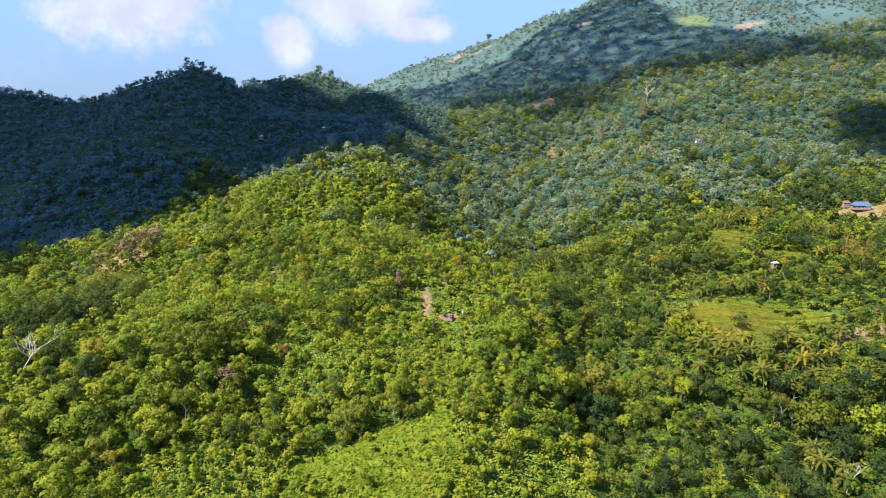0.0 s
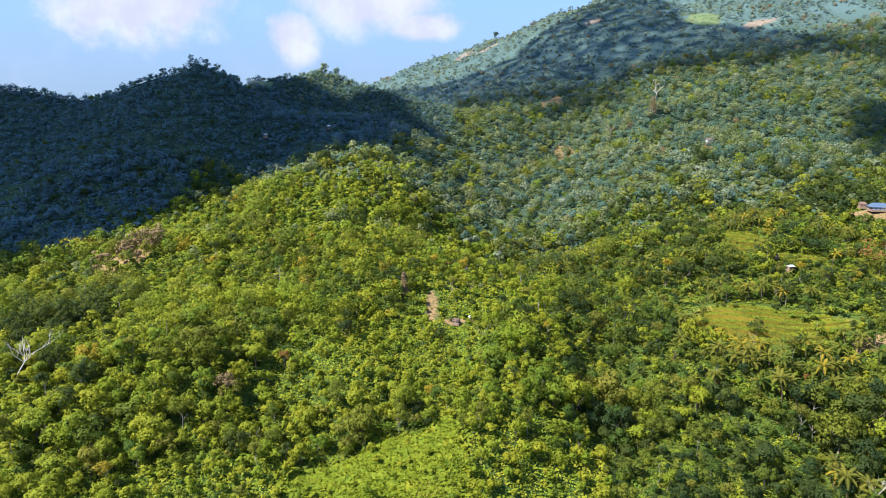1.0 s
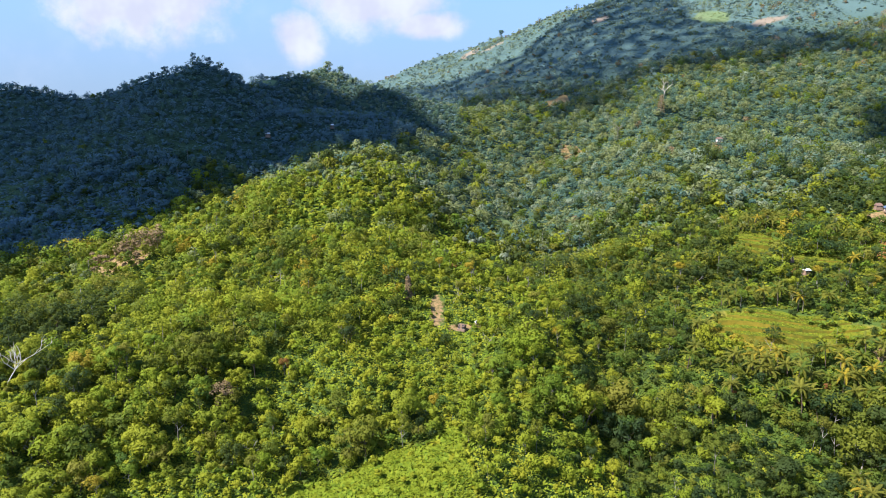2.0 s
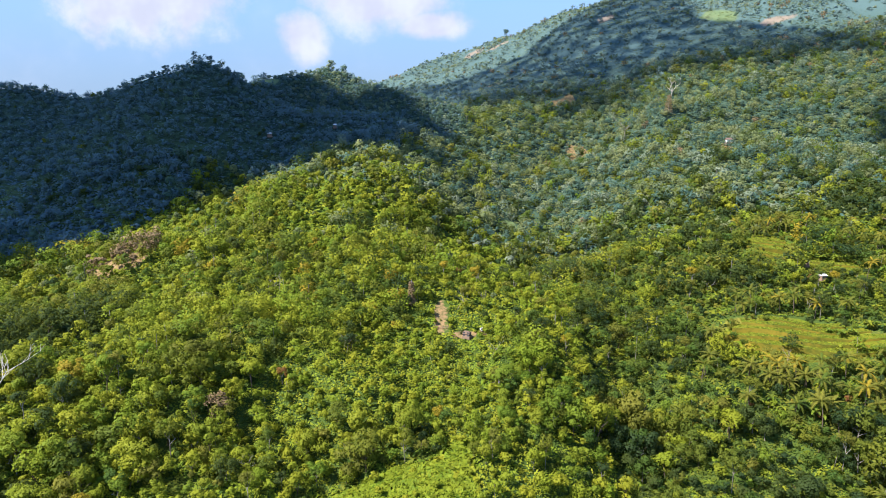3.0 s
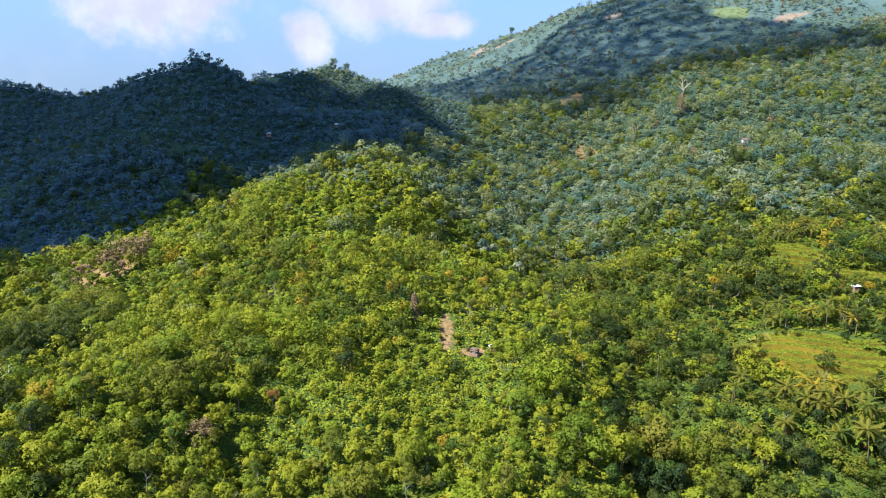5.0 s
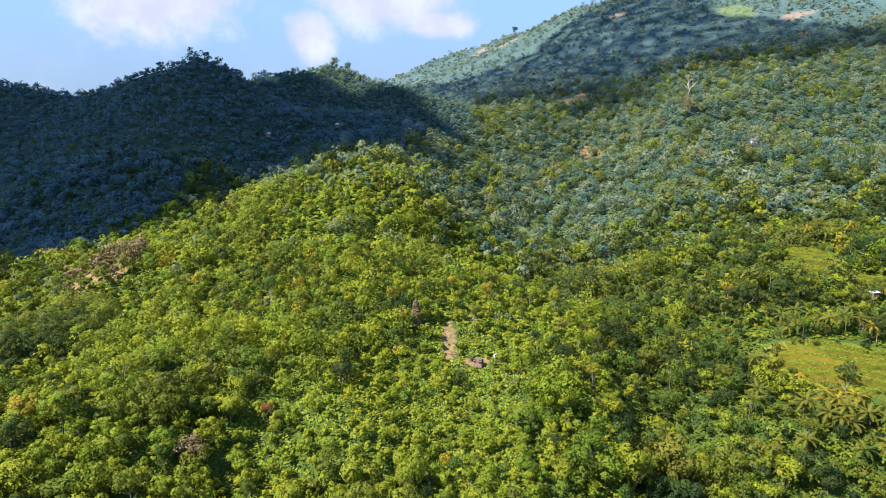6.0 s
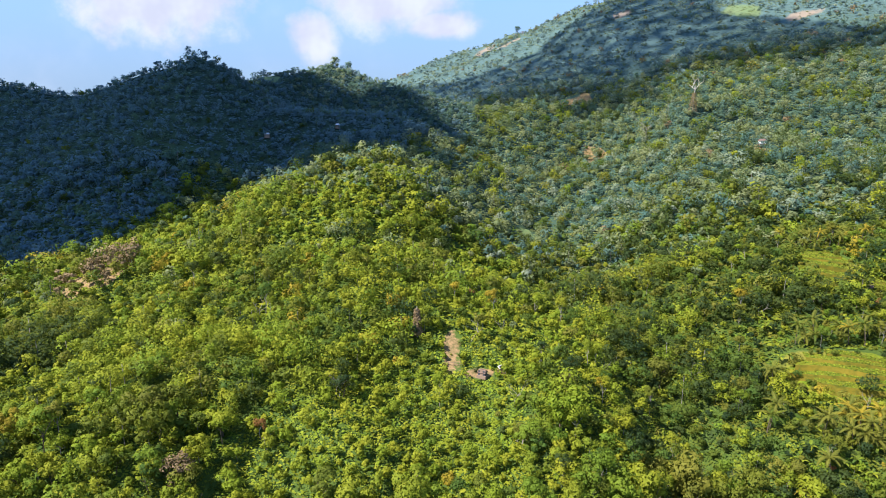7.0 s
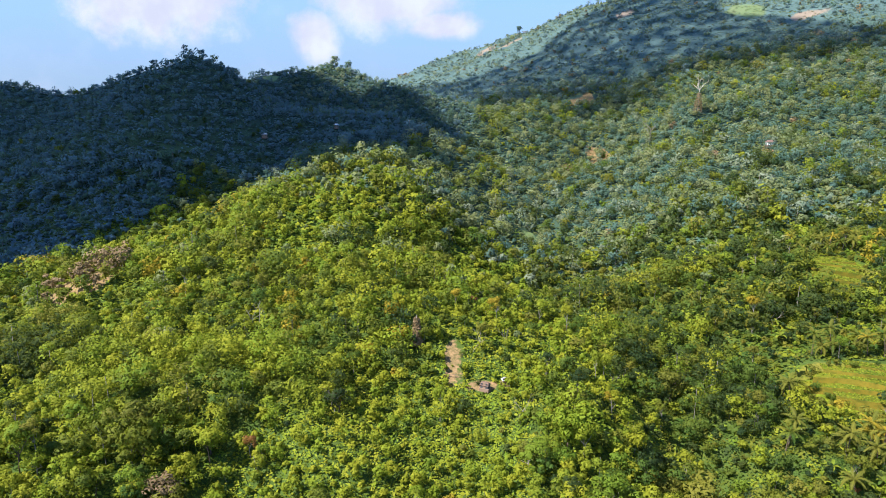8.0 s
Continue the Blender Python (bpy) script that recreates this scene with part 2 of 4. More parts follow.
def inside(x, y, zone):
    """How far inside an oval zone (mid x, mid y, half width, half depth, turn in degrees): over 0 inside."""
    mx, my, a, b, turn = zone
    c, s = math.cos(radians(turn)), math.sin(radians(turn))
    u, v = (x - mx) * c + (y - my) * s, -(x - mx) * s + (y - my) * c
    return 1 - np.hypot(u / a, v / b) + 0.15 * swell(x, y, 9, 21) + 0.4 * swell(x, y, 0.8 * min(a, b) + 2, 22)


# open places in the woods, as ovals
MEADOW = (-19, 158, 25, 21, 0)
PADDY = (131, 253, 30, 13, -14)
PADDY_HIGH = (157, 340, 12, 26, -20)
LOT_FRONT = (256, 371, 26, 14, -8)
PADDY_EAST = (178, 319, 15, 15, -15)
FIELD = (39, 503, 6, 9, 0)
YARD = (-7.5, 255.5, 3.4, 8, 6)
LOT = (262, 388, 22, 8, -8)
BARE_LEFT = (-170, 330, 13, 11, -40)
GULLY_BANK = (30, 372, 6, 10, 0)
SPUR_TOP = (30, 722, 21, 42, -15)
RED_LOW, RED_HIGH, PATCH = (128, 846, 20, 12, 0), (60, 985, 25, 12, 0), (125, 700, 13, 16, 0)
HIGH_MEADOW = (385, 1030, 32, 34, 0)
KNOLL_MEADOW = (-188, 668, 8, 9, 0)
SCRUB_FACE = (560, 1130, 190, 190, 30)
GROVE = (116, 219, 36, 13, -4)
PALM_ROWS = [GROVE, (172, 380, 24, 12, -12), (212, 354, 14, 12, 0), (131, 275, 22, 6, -8)]
LOW_GROWTH = PALM_ROWS + [LOT_FRONT, (174, 298, 16, 9, 0)]
GRASSY = [MEADOW, PADDY, PADDY_HIGH, PADDY_EAST, FIELD, SPUR_TOP, HIGH_MEADOW, KNOLL_MEADOW]
SOILS = [YARD, LOT, BARE_LEFT, (451, 990, 26, 12, 10), (480, 838, 22, 8, -20), (240, 1150, 14, 16, 0), (35, 1386, 26, 20, 0), GULLY_BANK, RED_LOW, RED_HIGH, PATCH, (160, 231, 12, 5, -10), (219, 550, 6, 8, 0), (70, 1262, 22, 26, 0)]
# second oval: dark leaves stand in for a pocket of deep shadow
LEFT_HOLLOW, PAINTED_SHADE = (-172, 278, 42, 62, 0), (-158, 240, 17, 24, 0)
YARD_LOW = (1, 245.5, 5.0, 2.4, -10)
SOILS = SOILS + [YARD_LOW]
CLEARINGS = [YARD_LOW, PADDY, PADDY_HIGH, PADDY_EAST, FIELD, YARD, LOT, GULLY_BANK, RED_LOW, KNOLL_MEADOW]


def strips(low, high, dense_low, dense_high, step, grow=1.22):
    """Lines of a net: even where it is dense, wider and wider outside."""
    mid = list(np.arange(dense_low, dense_high + 0.1, step))
    s, v = step, dense_high
    while v < high:
        s *= grow
        v += s
        mid.append(min(v, high))
    s, v = step, dense_low
    while v > low:
        s *= grow
        v -= s
        mid.insert(0, max(v, low))
    return np.array(mid)


def mesh_of(name, verts, faces, materials, index=None, tint=None, smooth=False):
    """A mesh from arrays: verts (n, 3), faces (m, 3 or 4)."""
    me = bpy.data.meshes.new(name)
    verts, faces = np.asarray(verts, np.float32), np.asarray(faces, np.int32)
    m, k = faces.shape
    me.vertices.add(len(verts))
    me.vertices.foreach_set("co", verts.ravel())
    me.loops.add(m * k)
    me.loops.foreach_set("vertex_index", faces.ravel())
    me.polygons.add(m)
    me.polygons.foreach_set("loop_start", np.arange(0, m * k, k, dtype=np.int32))
    me.polygons.foreach_set("loop_total", np.full(m, k, np.int32))
    for mat in materials:
        me.materials.append(mat)
    if index is not None:
        me.polygons.foreach_set("material_index", np.asarray(index, np.int32))
    me.polygons.foreach_set("use_smooth", np.full(m, smooth))
    if tint is not None:
        me.attributes.new("tint", "FLOAT", "FACE").data.foreach_set("value", np.asarray(tint, np.float32))
    me.update(calc_edges=True)
    return me


def part(name, bm, mat, parent, label=""):
    """One mesh object out of a bmesh, under a thing or a part."""
    me = bpy.data.meshes.new(name)
    bm.to_mesh(me)
    bm.free()
    me.materials.append(mat)
    ob = new(name, me)
    ob.parent = parent
    return tagged(ob, label)


def make_ground():
    xs, ys = strips(-4200, 4200, -260, 330, 4.0), strips(-900, 4600, 90, 420, 4.0, 1.035)
    x, y = np.meshgrid(xs, ys)
    z = height(x, y)
    nx, ny = len(xs), len(ys)
    at = np.arange(nx * ny).reshape(ny, nx)
    faces = np.stack([at[:-1, :-1], at[:-1, 1:], at[1:, 1:], at[1:, :-1]], -1).reshape(-1, 4)
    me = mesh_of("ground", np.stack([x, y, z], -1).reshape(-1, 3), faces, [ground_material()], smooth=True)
    for key, zones in (("grass", GRASSY), ("soil", SOILS)):
        cover = np.maximum.reduce([np.clip((0.25 if key == "grass" else 0.55) + 2.0 * inside(x, y, zone), 0, 1) for zone in zones])
        me.attributes.new(key, "FLOAT", "POINT").data.foreach_set("value", cover.ravel().astype(np.float32))
    # how much haze tint the ground takes, growing with distance
    hazed = np.clip((y - 380) / 160, 0, 1)
    me.attributes.new("hazed", "FLOAT", "POINT").data.foreach_set("value", hazed.ravel().astype(np.float32))
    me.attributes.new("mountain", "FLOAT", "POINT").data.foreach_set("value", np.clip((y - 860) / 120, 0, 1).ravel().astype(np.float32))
    tagged(new("ground", me), "hilly ground of forest floor, rough grass and red soil", "ground", kind="structure")


make_ground()


# ---------------------------------------------------------------- foliage
rng = np.random.default_rng(7)


def unit(v):
    return v / np.maximum(np.linalg.norm(v, axis=-1, keepdims=True), 1e-6)


def cards(mid, normal, size, long=1.35, corners=4):
    """Leaf sprays: one bent blade of three or four corners at each place. Returns verts and faces."""
    n = len(mid)
    side = unit(np.cross(normal, rng.normal(size=(n, 3))))
    ahead = np.cross(normal, side)
    long = long * rng.uniform(0.75, 1.35, n)
    w, l = (size * 0.5)[:, None], (size * 0.5 * long)[:, None]
    dip = normal * (size * 0.16)[:, None]
    if corners == 3:
        verts = np.stack([mid + ahead * l - dip, mid - ahead * l * 0.6 - side * w, mid - ahead * l * 0.6 + side * w], 1)
    else:
        verts = np.stack([mid - ahead * l - dip, mid + side * w + dip * 0.4, mid + ahead * l - dip, mid - side * w + dip * 0.4], 1)
    return verts.reshape(-1, 3), np.arange(corners * n).reshape(n, corners)


def crowns(x, y, z, radius, tall, lobes, leaves, leaf, scatter=0.55, rounded=None):
    """Crowns as bunches of leaf sprays round several lobes. x, y, z: the crowns' middles; tall: half height over radius. Returns mids, normals, sizes and the tree of each spray."""
    n = len(x)
    way = unit(rng.normal(size=(n, lobes, 3)) + np.array([0, 0, 0.25]))
    out = (rng.uniform(0.3, 0.8, (n, lobes, 1)) if lobes < 9 else rng.uniform(0.42, 0.9, (n, lobes, 1))) * radius[:, None, None]
    off = way * out
    off[..., 2] *= tall[:, None]
    lobe_r = rng.uniform(0.36, 0.66, (n, lobes)) * radius[:, None] * (6.0 / max(lobes, 6)) ** 0.42
    pick = rng.integers(0, lobes, (n, leaves))
    rows = np.arange(n)[:, None]
    d = unit(rng.normal(size=(n, leaves, 3)) + np.array([0, -0.1, 0.45]))
    r = lobe_r[rows, pick][..., None] * rng.uniform(1 - 0.42 * scatter, 1 + 0.2 * scatter, (n, leaves, 1))
    mid = np.stack([x, y, z], -1)[:, None, :] + off[rows, pick] + d * r * np.array([1, 1, 0.8])
    normal = unit(d + scatter * rng.normal(size=d.shape) + np.array([0, 0, 0.25]))
    size = leaf * rng.uniform(0.6, 1.4, (n, leaves)) * (radius[:, None] / radius.mean()) ** 0.35
    if rounded is not None:
        rounded.append(unit(d + 0.6 * off[rows, pick] / radius[:, None, None] + 0.3 * scatter * rng.normal(size=d.shape)).reshape(-1, 3))
    return mid.reshape(-1, 3), normal.reshape(-1, 3), size.ravel(), np.repeat(np.arange(n), leaves)


def scatter(x0, x1, y0, y1, step):
    """Places on a shaken net, within the wedge of country that lies ahead."""
    gx, gy = np.meshgrid(np.arange(x0, x1, step), np.arange(y0, y1, step))
    x = (gx + rng.uniform(-0.5, 0.5, gx.shape) * step).ravel()
    y = (gy + rng.uniform(-0.5, 0.5, gy.shape) * step).ravel()
    keep = np.abs(x + 0.02 * y) < 0.725 * y + 10
    for zone in CLEARINGS:
        keep &= inside(x, y, zone) < -0.02
    return x[keep], y[keep]


def species(x, y):
    """Which foliage grows where: fresh and yellow on the spur, darker to the gully and the right, tinted blue-green
    with haze far off.
    """
    n = len(x)
    table = {
        "spur": [0.25, 0.36, 0.18, 0.10, 0.08, 0.00, 0.003, 0.001, 0.016, 0.00, 0.00, 0.00, 0.00],
        "right": [0.09, 0.12, 0.32, 0.30, 0.15, 0.00, 0.003, 0.001, 0.010, 0.00, 0.00, 0.00, 0.00],
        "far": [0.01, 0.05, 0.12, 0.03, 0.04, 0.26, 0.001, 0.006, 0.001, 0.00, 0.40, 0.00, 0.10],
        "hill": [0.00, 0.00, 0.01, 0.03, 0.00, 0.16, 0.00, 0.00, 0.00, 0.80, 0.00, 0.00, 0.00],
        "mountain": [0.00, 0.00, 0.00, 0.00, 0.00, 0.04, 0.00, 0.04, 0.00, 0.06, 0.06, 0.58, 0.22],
    }
    drawn = {k: rng.choice(13, n, p=np.array(p) / sum(p)) for k, p in table.items()}
    blur_x, blur_y = x + 14 * swell(x, y, 30, 31), y + 22 * swell(x, y, 45, 32)
    kind = drawn["spur"].copy()
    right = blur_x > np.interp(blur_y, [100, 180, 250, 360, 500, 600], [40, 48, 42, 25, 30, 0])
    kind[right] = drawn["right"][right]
    # far slopes take the leaf colours that have haze mixed in
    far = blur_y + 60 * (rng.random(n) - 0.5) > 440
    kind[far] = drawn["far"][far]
    # haze-blue leaves on the left hill, from about where the cloud's shade begins
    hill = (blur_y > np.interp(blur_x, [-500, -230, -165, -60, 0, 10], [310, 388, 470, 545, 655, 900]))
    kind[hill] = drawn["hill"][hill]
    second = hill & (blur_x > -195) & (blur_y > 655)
    kind[second] = rng.choice([HAZED_PALE, HAZED_BLUE, HAZED_GREY, HAZED_BLUE], second.sum())
    # on the mountain nearly all leaf colours are tints of haze
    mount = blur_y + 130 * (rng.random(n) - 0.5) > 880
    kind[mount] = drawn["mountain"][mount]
    # patches of one kind
    same = swell(x, y, 16, 41)
    creeper = swell(x, y, 26, 61) > 0.22
    kind[creeper & ~right & ~far & ~hill & (rng.random(n) < 0.7)] = YELLOW
    kind[(same > 0.62) & ~right & ~far & ~hill] = YELLOW
    shade = (swell(x, y, 26, 61) < -0.45) & ~right & ~far & ~hill & (rng.random(n) < 0.25)
    kind[shade] = MID
    kind[(same < -0.66) & right & ~mount] = DARK
    # with distance, warm leaf tones give way to plain and haze-tinted greens
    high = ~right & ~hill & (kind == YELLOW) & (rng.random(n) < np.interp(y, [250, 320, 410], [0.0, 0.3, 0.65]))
    kind[high] = rng.choice([HAZED_GREEN, FRESH, FRESH], high.sum())
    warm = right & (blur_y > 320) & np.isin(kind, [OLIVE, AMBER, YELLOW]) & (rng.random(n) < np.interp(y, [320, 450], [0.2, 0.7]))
    kind[warm] = rng.choice([HAZED_GREEN, FRESH, MID], warm.sum())
    # dark kinds low on the right: dark trees, with some deep shade painted in
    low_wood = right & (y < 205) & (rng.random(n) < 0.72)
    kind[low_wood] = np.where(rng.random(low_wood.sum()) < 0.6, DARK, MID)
    kind[(same < -0.72) & ~right & ~far & ~hill] = MID
    leafy = ~right & (y < 215) & (x > -120) & np.isin(kind, [DARK, MID]) & (rng.random(n) < 0.55)
    kind[leafy] = rng.choice([FRESH, FRESH, YELLOW], leafy.sum())
    open_mound = inside(x, y, MEADOW) > -0.1
    kind[open_mound] = np.where(rng.random(open_mound.sum()) < 0.7, YELLOW, FRESH)
    # duller, darker greens across the left slope
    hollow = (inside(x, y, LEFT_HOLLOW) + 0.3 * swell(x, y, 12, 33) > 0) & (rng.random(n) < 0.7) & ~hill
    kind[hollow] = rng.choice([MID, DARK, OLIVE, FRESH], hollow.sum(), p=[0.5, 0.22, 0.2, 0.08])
    # the pocket's deep shadow, painted with dark leaves
    kind[inside(x, y, PAINTED_SHADE) > 0] = DARK
    dry = (inside(x, y, BARE_LEFT) > -0.35)
    kind[dry] = np.where(rng.random(dry.sum()) < 0.7, DRY, OLIVE)
    return kind


def woods(name, label, x, y, radius, rise, lobes, leaves, leaf, trunks=0.0, ruffle=0.5, corners=4, low=0.65, high=1.15):
    """A stretch of woodland that nobody could count, as one mesh."""
    n = len(x)
    base = height(x, y)
    tall = rng.uniform(low, high, n)
    z = base + (rise * np.minimum(radius, 2.8) + 0.7 * np.maximum(radius - 2.8, 0)) * rng.uniform(0.85, 1.25, n) + 0.4
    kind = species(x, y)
    tint = rng.random(n)
    soft = []
    mid, normal, size, tree = crowns(x, y, z, radius, tall, lobes, leaves, leaf, ruffle, soft)
    verts, faces = cards(mid, normal, size, corners=corners)
    index, shade = kind[tree], tint[tree]
    if trunks:
        pick = np.nonzero(rng.random(n) < trunks)[0]
        a = np.arange(3) * 2.0944
        ring = np.stack([np.cos(a), np.sin(a), 0 * a], -1)
        thick = (0.012 + 0.014 * rng.random(len(pick))) * radius[pick] + 0.03
        low = np.stack([x[pick], y[pick], base[pick] - 0.5], -1)[:, None] + ring * thick[:, None, None]
        lean = rng.normal(size=(len(pick), 1, 3)) * np.array([0.4, 0.4, 0])
        high = low + lean + np.array([0, 0, 1.0]) * (z[pick] - base[pick] + 1.2 * radius[pick] * rng.uniform(0.2, 0.9, len(pick)))[:, None, None]
        v = np.concatenate([low, high], 1).reshape(-1, 3)
        start = (np.arange(len(pick)) * 6)[:, None, None] + len(verts)
        walls = [[0, 1, 4, 3], [1, 2, 5, 4], [2, 0, 3, 5]] if corners == 4 else [[0, 1, 4], [0, 4, 3], [1, 2, 5], [1, 5, 4], [2, 0, 3], [2, 3, 5]]
        f = (np.array(walls) + start).reshape(-1, corners)
        verts, faces = np.concatenate([verts, v]), np.concatenate([faces, f])
        index = np.concatenate([index, np.full(len(f), len(LEAVES))])
        shade = np.concatenate([shade, np.zeros(len(f))])
    me = mesh_of(name, verts, faces, LEAVES + [BARK], index, shade)
    lean = np.repeat(soft[0], corners, axis=0)
    lean = np.concatenate([lean, np.zeros((len(verts) - len(lean), 3))])
    me.polygons.foreach_set("use_smooth", np.ones(len(faces), bool))
    me.normals_split_custom_set_from_vertices(lean.astype(np.float32))
    return tagged(new(name, me), label, "woods", kind="stuff")


def undergrowth(name, label, x0, x1, y0, y1, step, leaf, lump, deep, where=None, ruffle=0.45, corners=4):
    """The carpet of shrubs, saplings and creepers that fills the woods between the crowns."""
    x, y = scatter(x0, x1, y0, y1, step)
    if where is not None:
        ok = where(x, y)
        x, y = x[ok], y[ok]
    c = lambda u, v: deep * (0.55 + 0.6 * swell(u, v, lump, 51) + 0.4 * swell(u, v, lump * 0.45, 52))
    e = 0.5
    z0 = c(x, y)
    slope = np.stack([z0 - c(x + e, y), z0 - c(x, y + e), np.full(len(x), e)], -1)
    low = (inside(x, y, MEADOW) > -0.05)
    z = height(x, y) + np.where(low, 0.1 + 0.3 * np.maximum(z0, 0), np.maximum(z0, 0.1)) + rng.uniform(-0.25, 0.25, len(x)) * leaf
    normal = unit(unit(slope) + ruffle * rng.normal(size=slope.shape) + np.array([0, -0.1, 0.2]))
    size = leaf * rng.uniform(0.6, 1.5, len(x)) * np.where(low, 0.8, 1.0)
    cell = np.floor(x / lump + 0.4 * swell(x, y, lump, 53)) * 7.13 + np.floor(y / lump) * 3.71
    pick = (np.floor(np.abs(np.sin(cell * 12.9898) * 43758.5) * 8) % 8).astype(int)
    kind = np.array([FRESH, MID, MID, FRESH, MID, FRESH, FRESH, YELLOW])[pick]
    creeper = swell(x, y, 26, 61) > 0.1
    kind = np.where(creeper & (rng.random(len(x)) < 0.7), YELLOW, kind)
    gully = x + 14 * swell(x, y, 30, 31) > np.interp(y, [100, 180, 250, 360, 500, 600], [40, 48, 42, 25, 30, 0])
    # past y 420 the mixes carry painted haze, bluer and paler farther off
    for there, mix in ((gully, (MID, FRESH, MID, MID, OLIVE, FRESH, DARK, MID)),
                       (y + 20 * swell(x, y, 30, 55) > 420, (MID, HAZED_BLUE, HAZED_GREEN, HAZED_GREEN, OLIVE, HAZED_BLUE, MID, HAZED_GREEN)),
                       (y + 20 * swell(x, y, 30, 55) > np.interp(x, [-500, -230, -165, -60, 0, 10], [310, 388, 470, 545, 655, 900]), (HAZED_GREY, HAZED_GREY, HAZED_GREY, HAZED_GREY, HAZED_BLUE, HAZED_GREY, HAZED_GREY, HAZED_GREY)),
                       (y + 60 * (rng.random(len(x)) - 0.5) > 880, (HAZED_SILVER, HAZED_SILVER, HAZED_PALE, HAZED_GREY, HAZED_SILVER, HAZED_GREEN, HAZED_SILVER, HAZED_PALE))):
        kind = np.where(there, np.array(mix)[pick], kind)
    kind = np.where(inside(x, y, SPUR_TOP) > 0, np.where(rng.random(len(x)) < 0.5, HAZED_GREEN, YELLOW), kind)
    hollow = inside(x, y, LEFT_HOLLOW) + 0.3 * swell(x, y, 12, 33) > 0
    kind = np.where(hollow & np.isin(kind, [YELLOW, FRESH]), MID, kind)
    # undergrowth darkened too, as part of the painted shadow pocket
    kind = np.where(inside(x, y, PAINTED_SHADE) > 0, DARK, kind)
    kind = np.where(low, np.where(rng.random(len(x)) < 0.75, YELLOW, FRESH), kind)
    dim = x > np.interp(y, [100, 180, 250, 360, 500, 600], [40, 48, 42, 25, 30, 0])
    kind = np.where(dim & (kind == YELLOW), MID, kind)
    bare = np.maximum.reduce([inside(x, y, zone) for zone in SOILS]) > 0
    keep = ~bare | (rng.random(len(x)) < 0.22)
    verts, faces = cards(np.stack([x, y, z], -1)[keep], normal[keep], size[keep], corners=corners)
    bright = ~gully & (y > 290) & (kind == MID) & (rng.random(len(x)) < 0.45) & (y < np.interp(x, [-500, -230, -165, -60, 0, 10], [300, 340, 460, 480, 480, 480]))
    kind = np.where(bright, FRESH, kind)
    spur = np.interp(y, [240, 330, 400], [0.0, 0.4, 0.7]) > rng.random(len(x))
    kind = np.where(spur & (kind == YELLOW), FRESH, kind)
    tint = np.where(low, 0.55, 0.0) + (np.abs(np.sin(cell * 3.3) * 917.3) % 1) * np.where(low, 0.4, 1.0)
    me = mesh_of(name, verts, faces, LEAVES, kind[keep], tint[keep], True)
    soft = unit(unit(slope) + 0.12 * rng.normal(size=slope.shape) + np.array([0, -0.1, 0.1]))[keep]
    me.normals_split_custom_set_from_vertices(np.repeat(soft, corners, axis=0).astype(np.float32))
    tagged(new(name, me), label, "undergrowth", kind="stuff")


# the near slope: the largest trees of the first stretch stand as things of their own, the rest is one wood
def broad(x, y):
    """How the woods swell and thin: over 1 where tall trees crowd, under 1 where creepers cover low growth."""
    return np.interp(swell(x, y, 26, 61), [-0.6, -0.1, 0.25, 0.5], [1.25, 1.1, 0.75, 0.55])


x, y = scatter(-260, 260, 128, 215, 4.0)
r = rng.gamma(4.5, 0.54, len(x)).clip(1.0, 4.4) * broad(x, y)
r *= np.where(x > np.interp(y, [100, 180, 250], [40, 48, 42]), 1.22, 1.0)
r *= np.where(inside(x, y, GROVE) > -0.1, 0.55, 1.0) * np.where(inside(x, y, MEADOW) > 0, 0.5, 1.0)
keep = (inside(x, y, MEADOW) < 0) | (rng.random(len(x)) < 0.2)
x, y, r = x[keep], y[keep], r[keep]
order = np.argsort(-r * ((y > 132) & (np.abs(x) < 0.68 * y + 12)))
single = np.zeros(len(x), bool)
single[order[:300]] = True
SINGLE = (x[single], y[single], r[single])
x, y, r = x[~single], y[~single], r[~single]
woods("near_woodland", "dense sunlit tropical broadleaf woodland on the near slope", x, y, r, 1.5, 13, 340, 0.40, 0.08, 0.36, 3)
undergrowth("near_undergrowth", "tangled yellow-green shrubs and creepers between the trees", -250, 250, 112, 262, 0.60, 0.62, 3.0, 1.5)

x, y = scatter(-300, 300, 215, 300, 4.5)
r = rng.gamma(4.5, 0.59, len(x)).clip(1.1, 5.2) * broad(x, y)
r *= np.where(np.maximum.reduce([inside(x, y, zone) for zone in LOW_GROWTH]) > -0.1, 0.55, 1.0) * np.where(inside(x, y, (-4, 250, 13, 10, 0)) > 0, 0.5, 1.0) * np.where(inside(x, y, (4, 236, 9, 6, 0)) > 0, 0.55, 1.0)
woods("slope_woodland", "sunlit mixed woodland on the slope round the clearing", x, y, r, 1.45, 12, 280, 0.48, 0.10, 0.36, 3)
undergrowth("slope_undergrowth", "green and yellow shrubs under the woods of the slope", -280, 300, 262, 345, 0.92, 0.95, 3.6, 1.5)

x, y = scatter(-340, 340, 300, 390, 5.8)
palmy = np.maximum.reduce([inside(x, y, zone) for zone in LOW_GROWTH]) > -0.1
woods("middle_woodland", "mixed green woodland covering the middle slopes", x, y, rng.gamma(4.5, 0.76, len(x)).clip(1.4, 6.4) * broad(x, y) * np.where(palmy, 0.5, 1.0), 1.3, 10, 210, 0.72, 0.14, 0.32, 3, 0.7, 1.35)
undergrowth("middle_undergrowth", "green shrubs and saplings under the woods of the middle slopes", -330, 370, 345, 470, 1.5, 1.7, 4.5, 1.6)

x, y = scatter(-430, 430, 390, 480, 6.3)
hidden = (y > 420) & (x < -310)
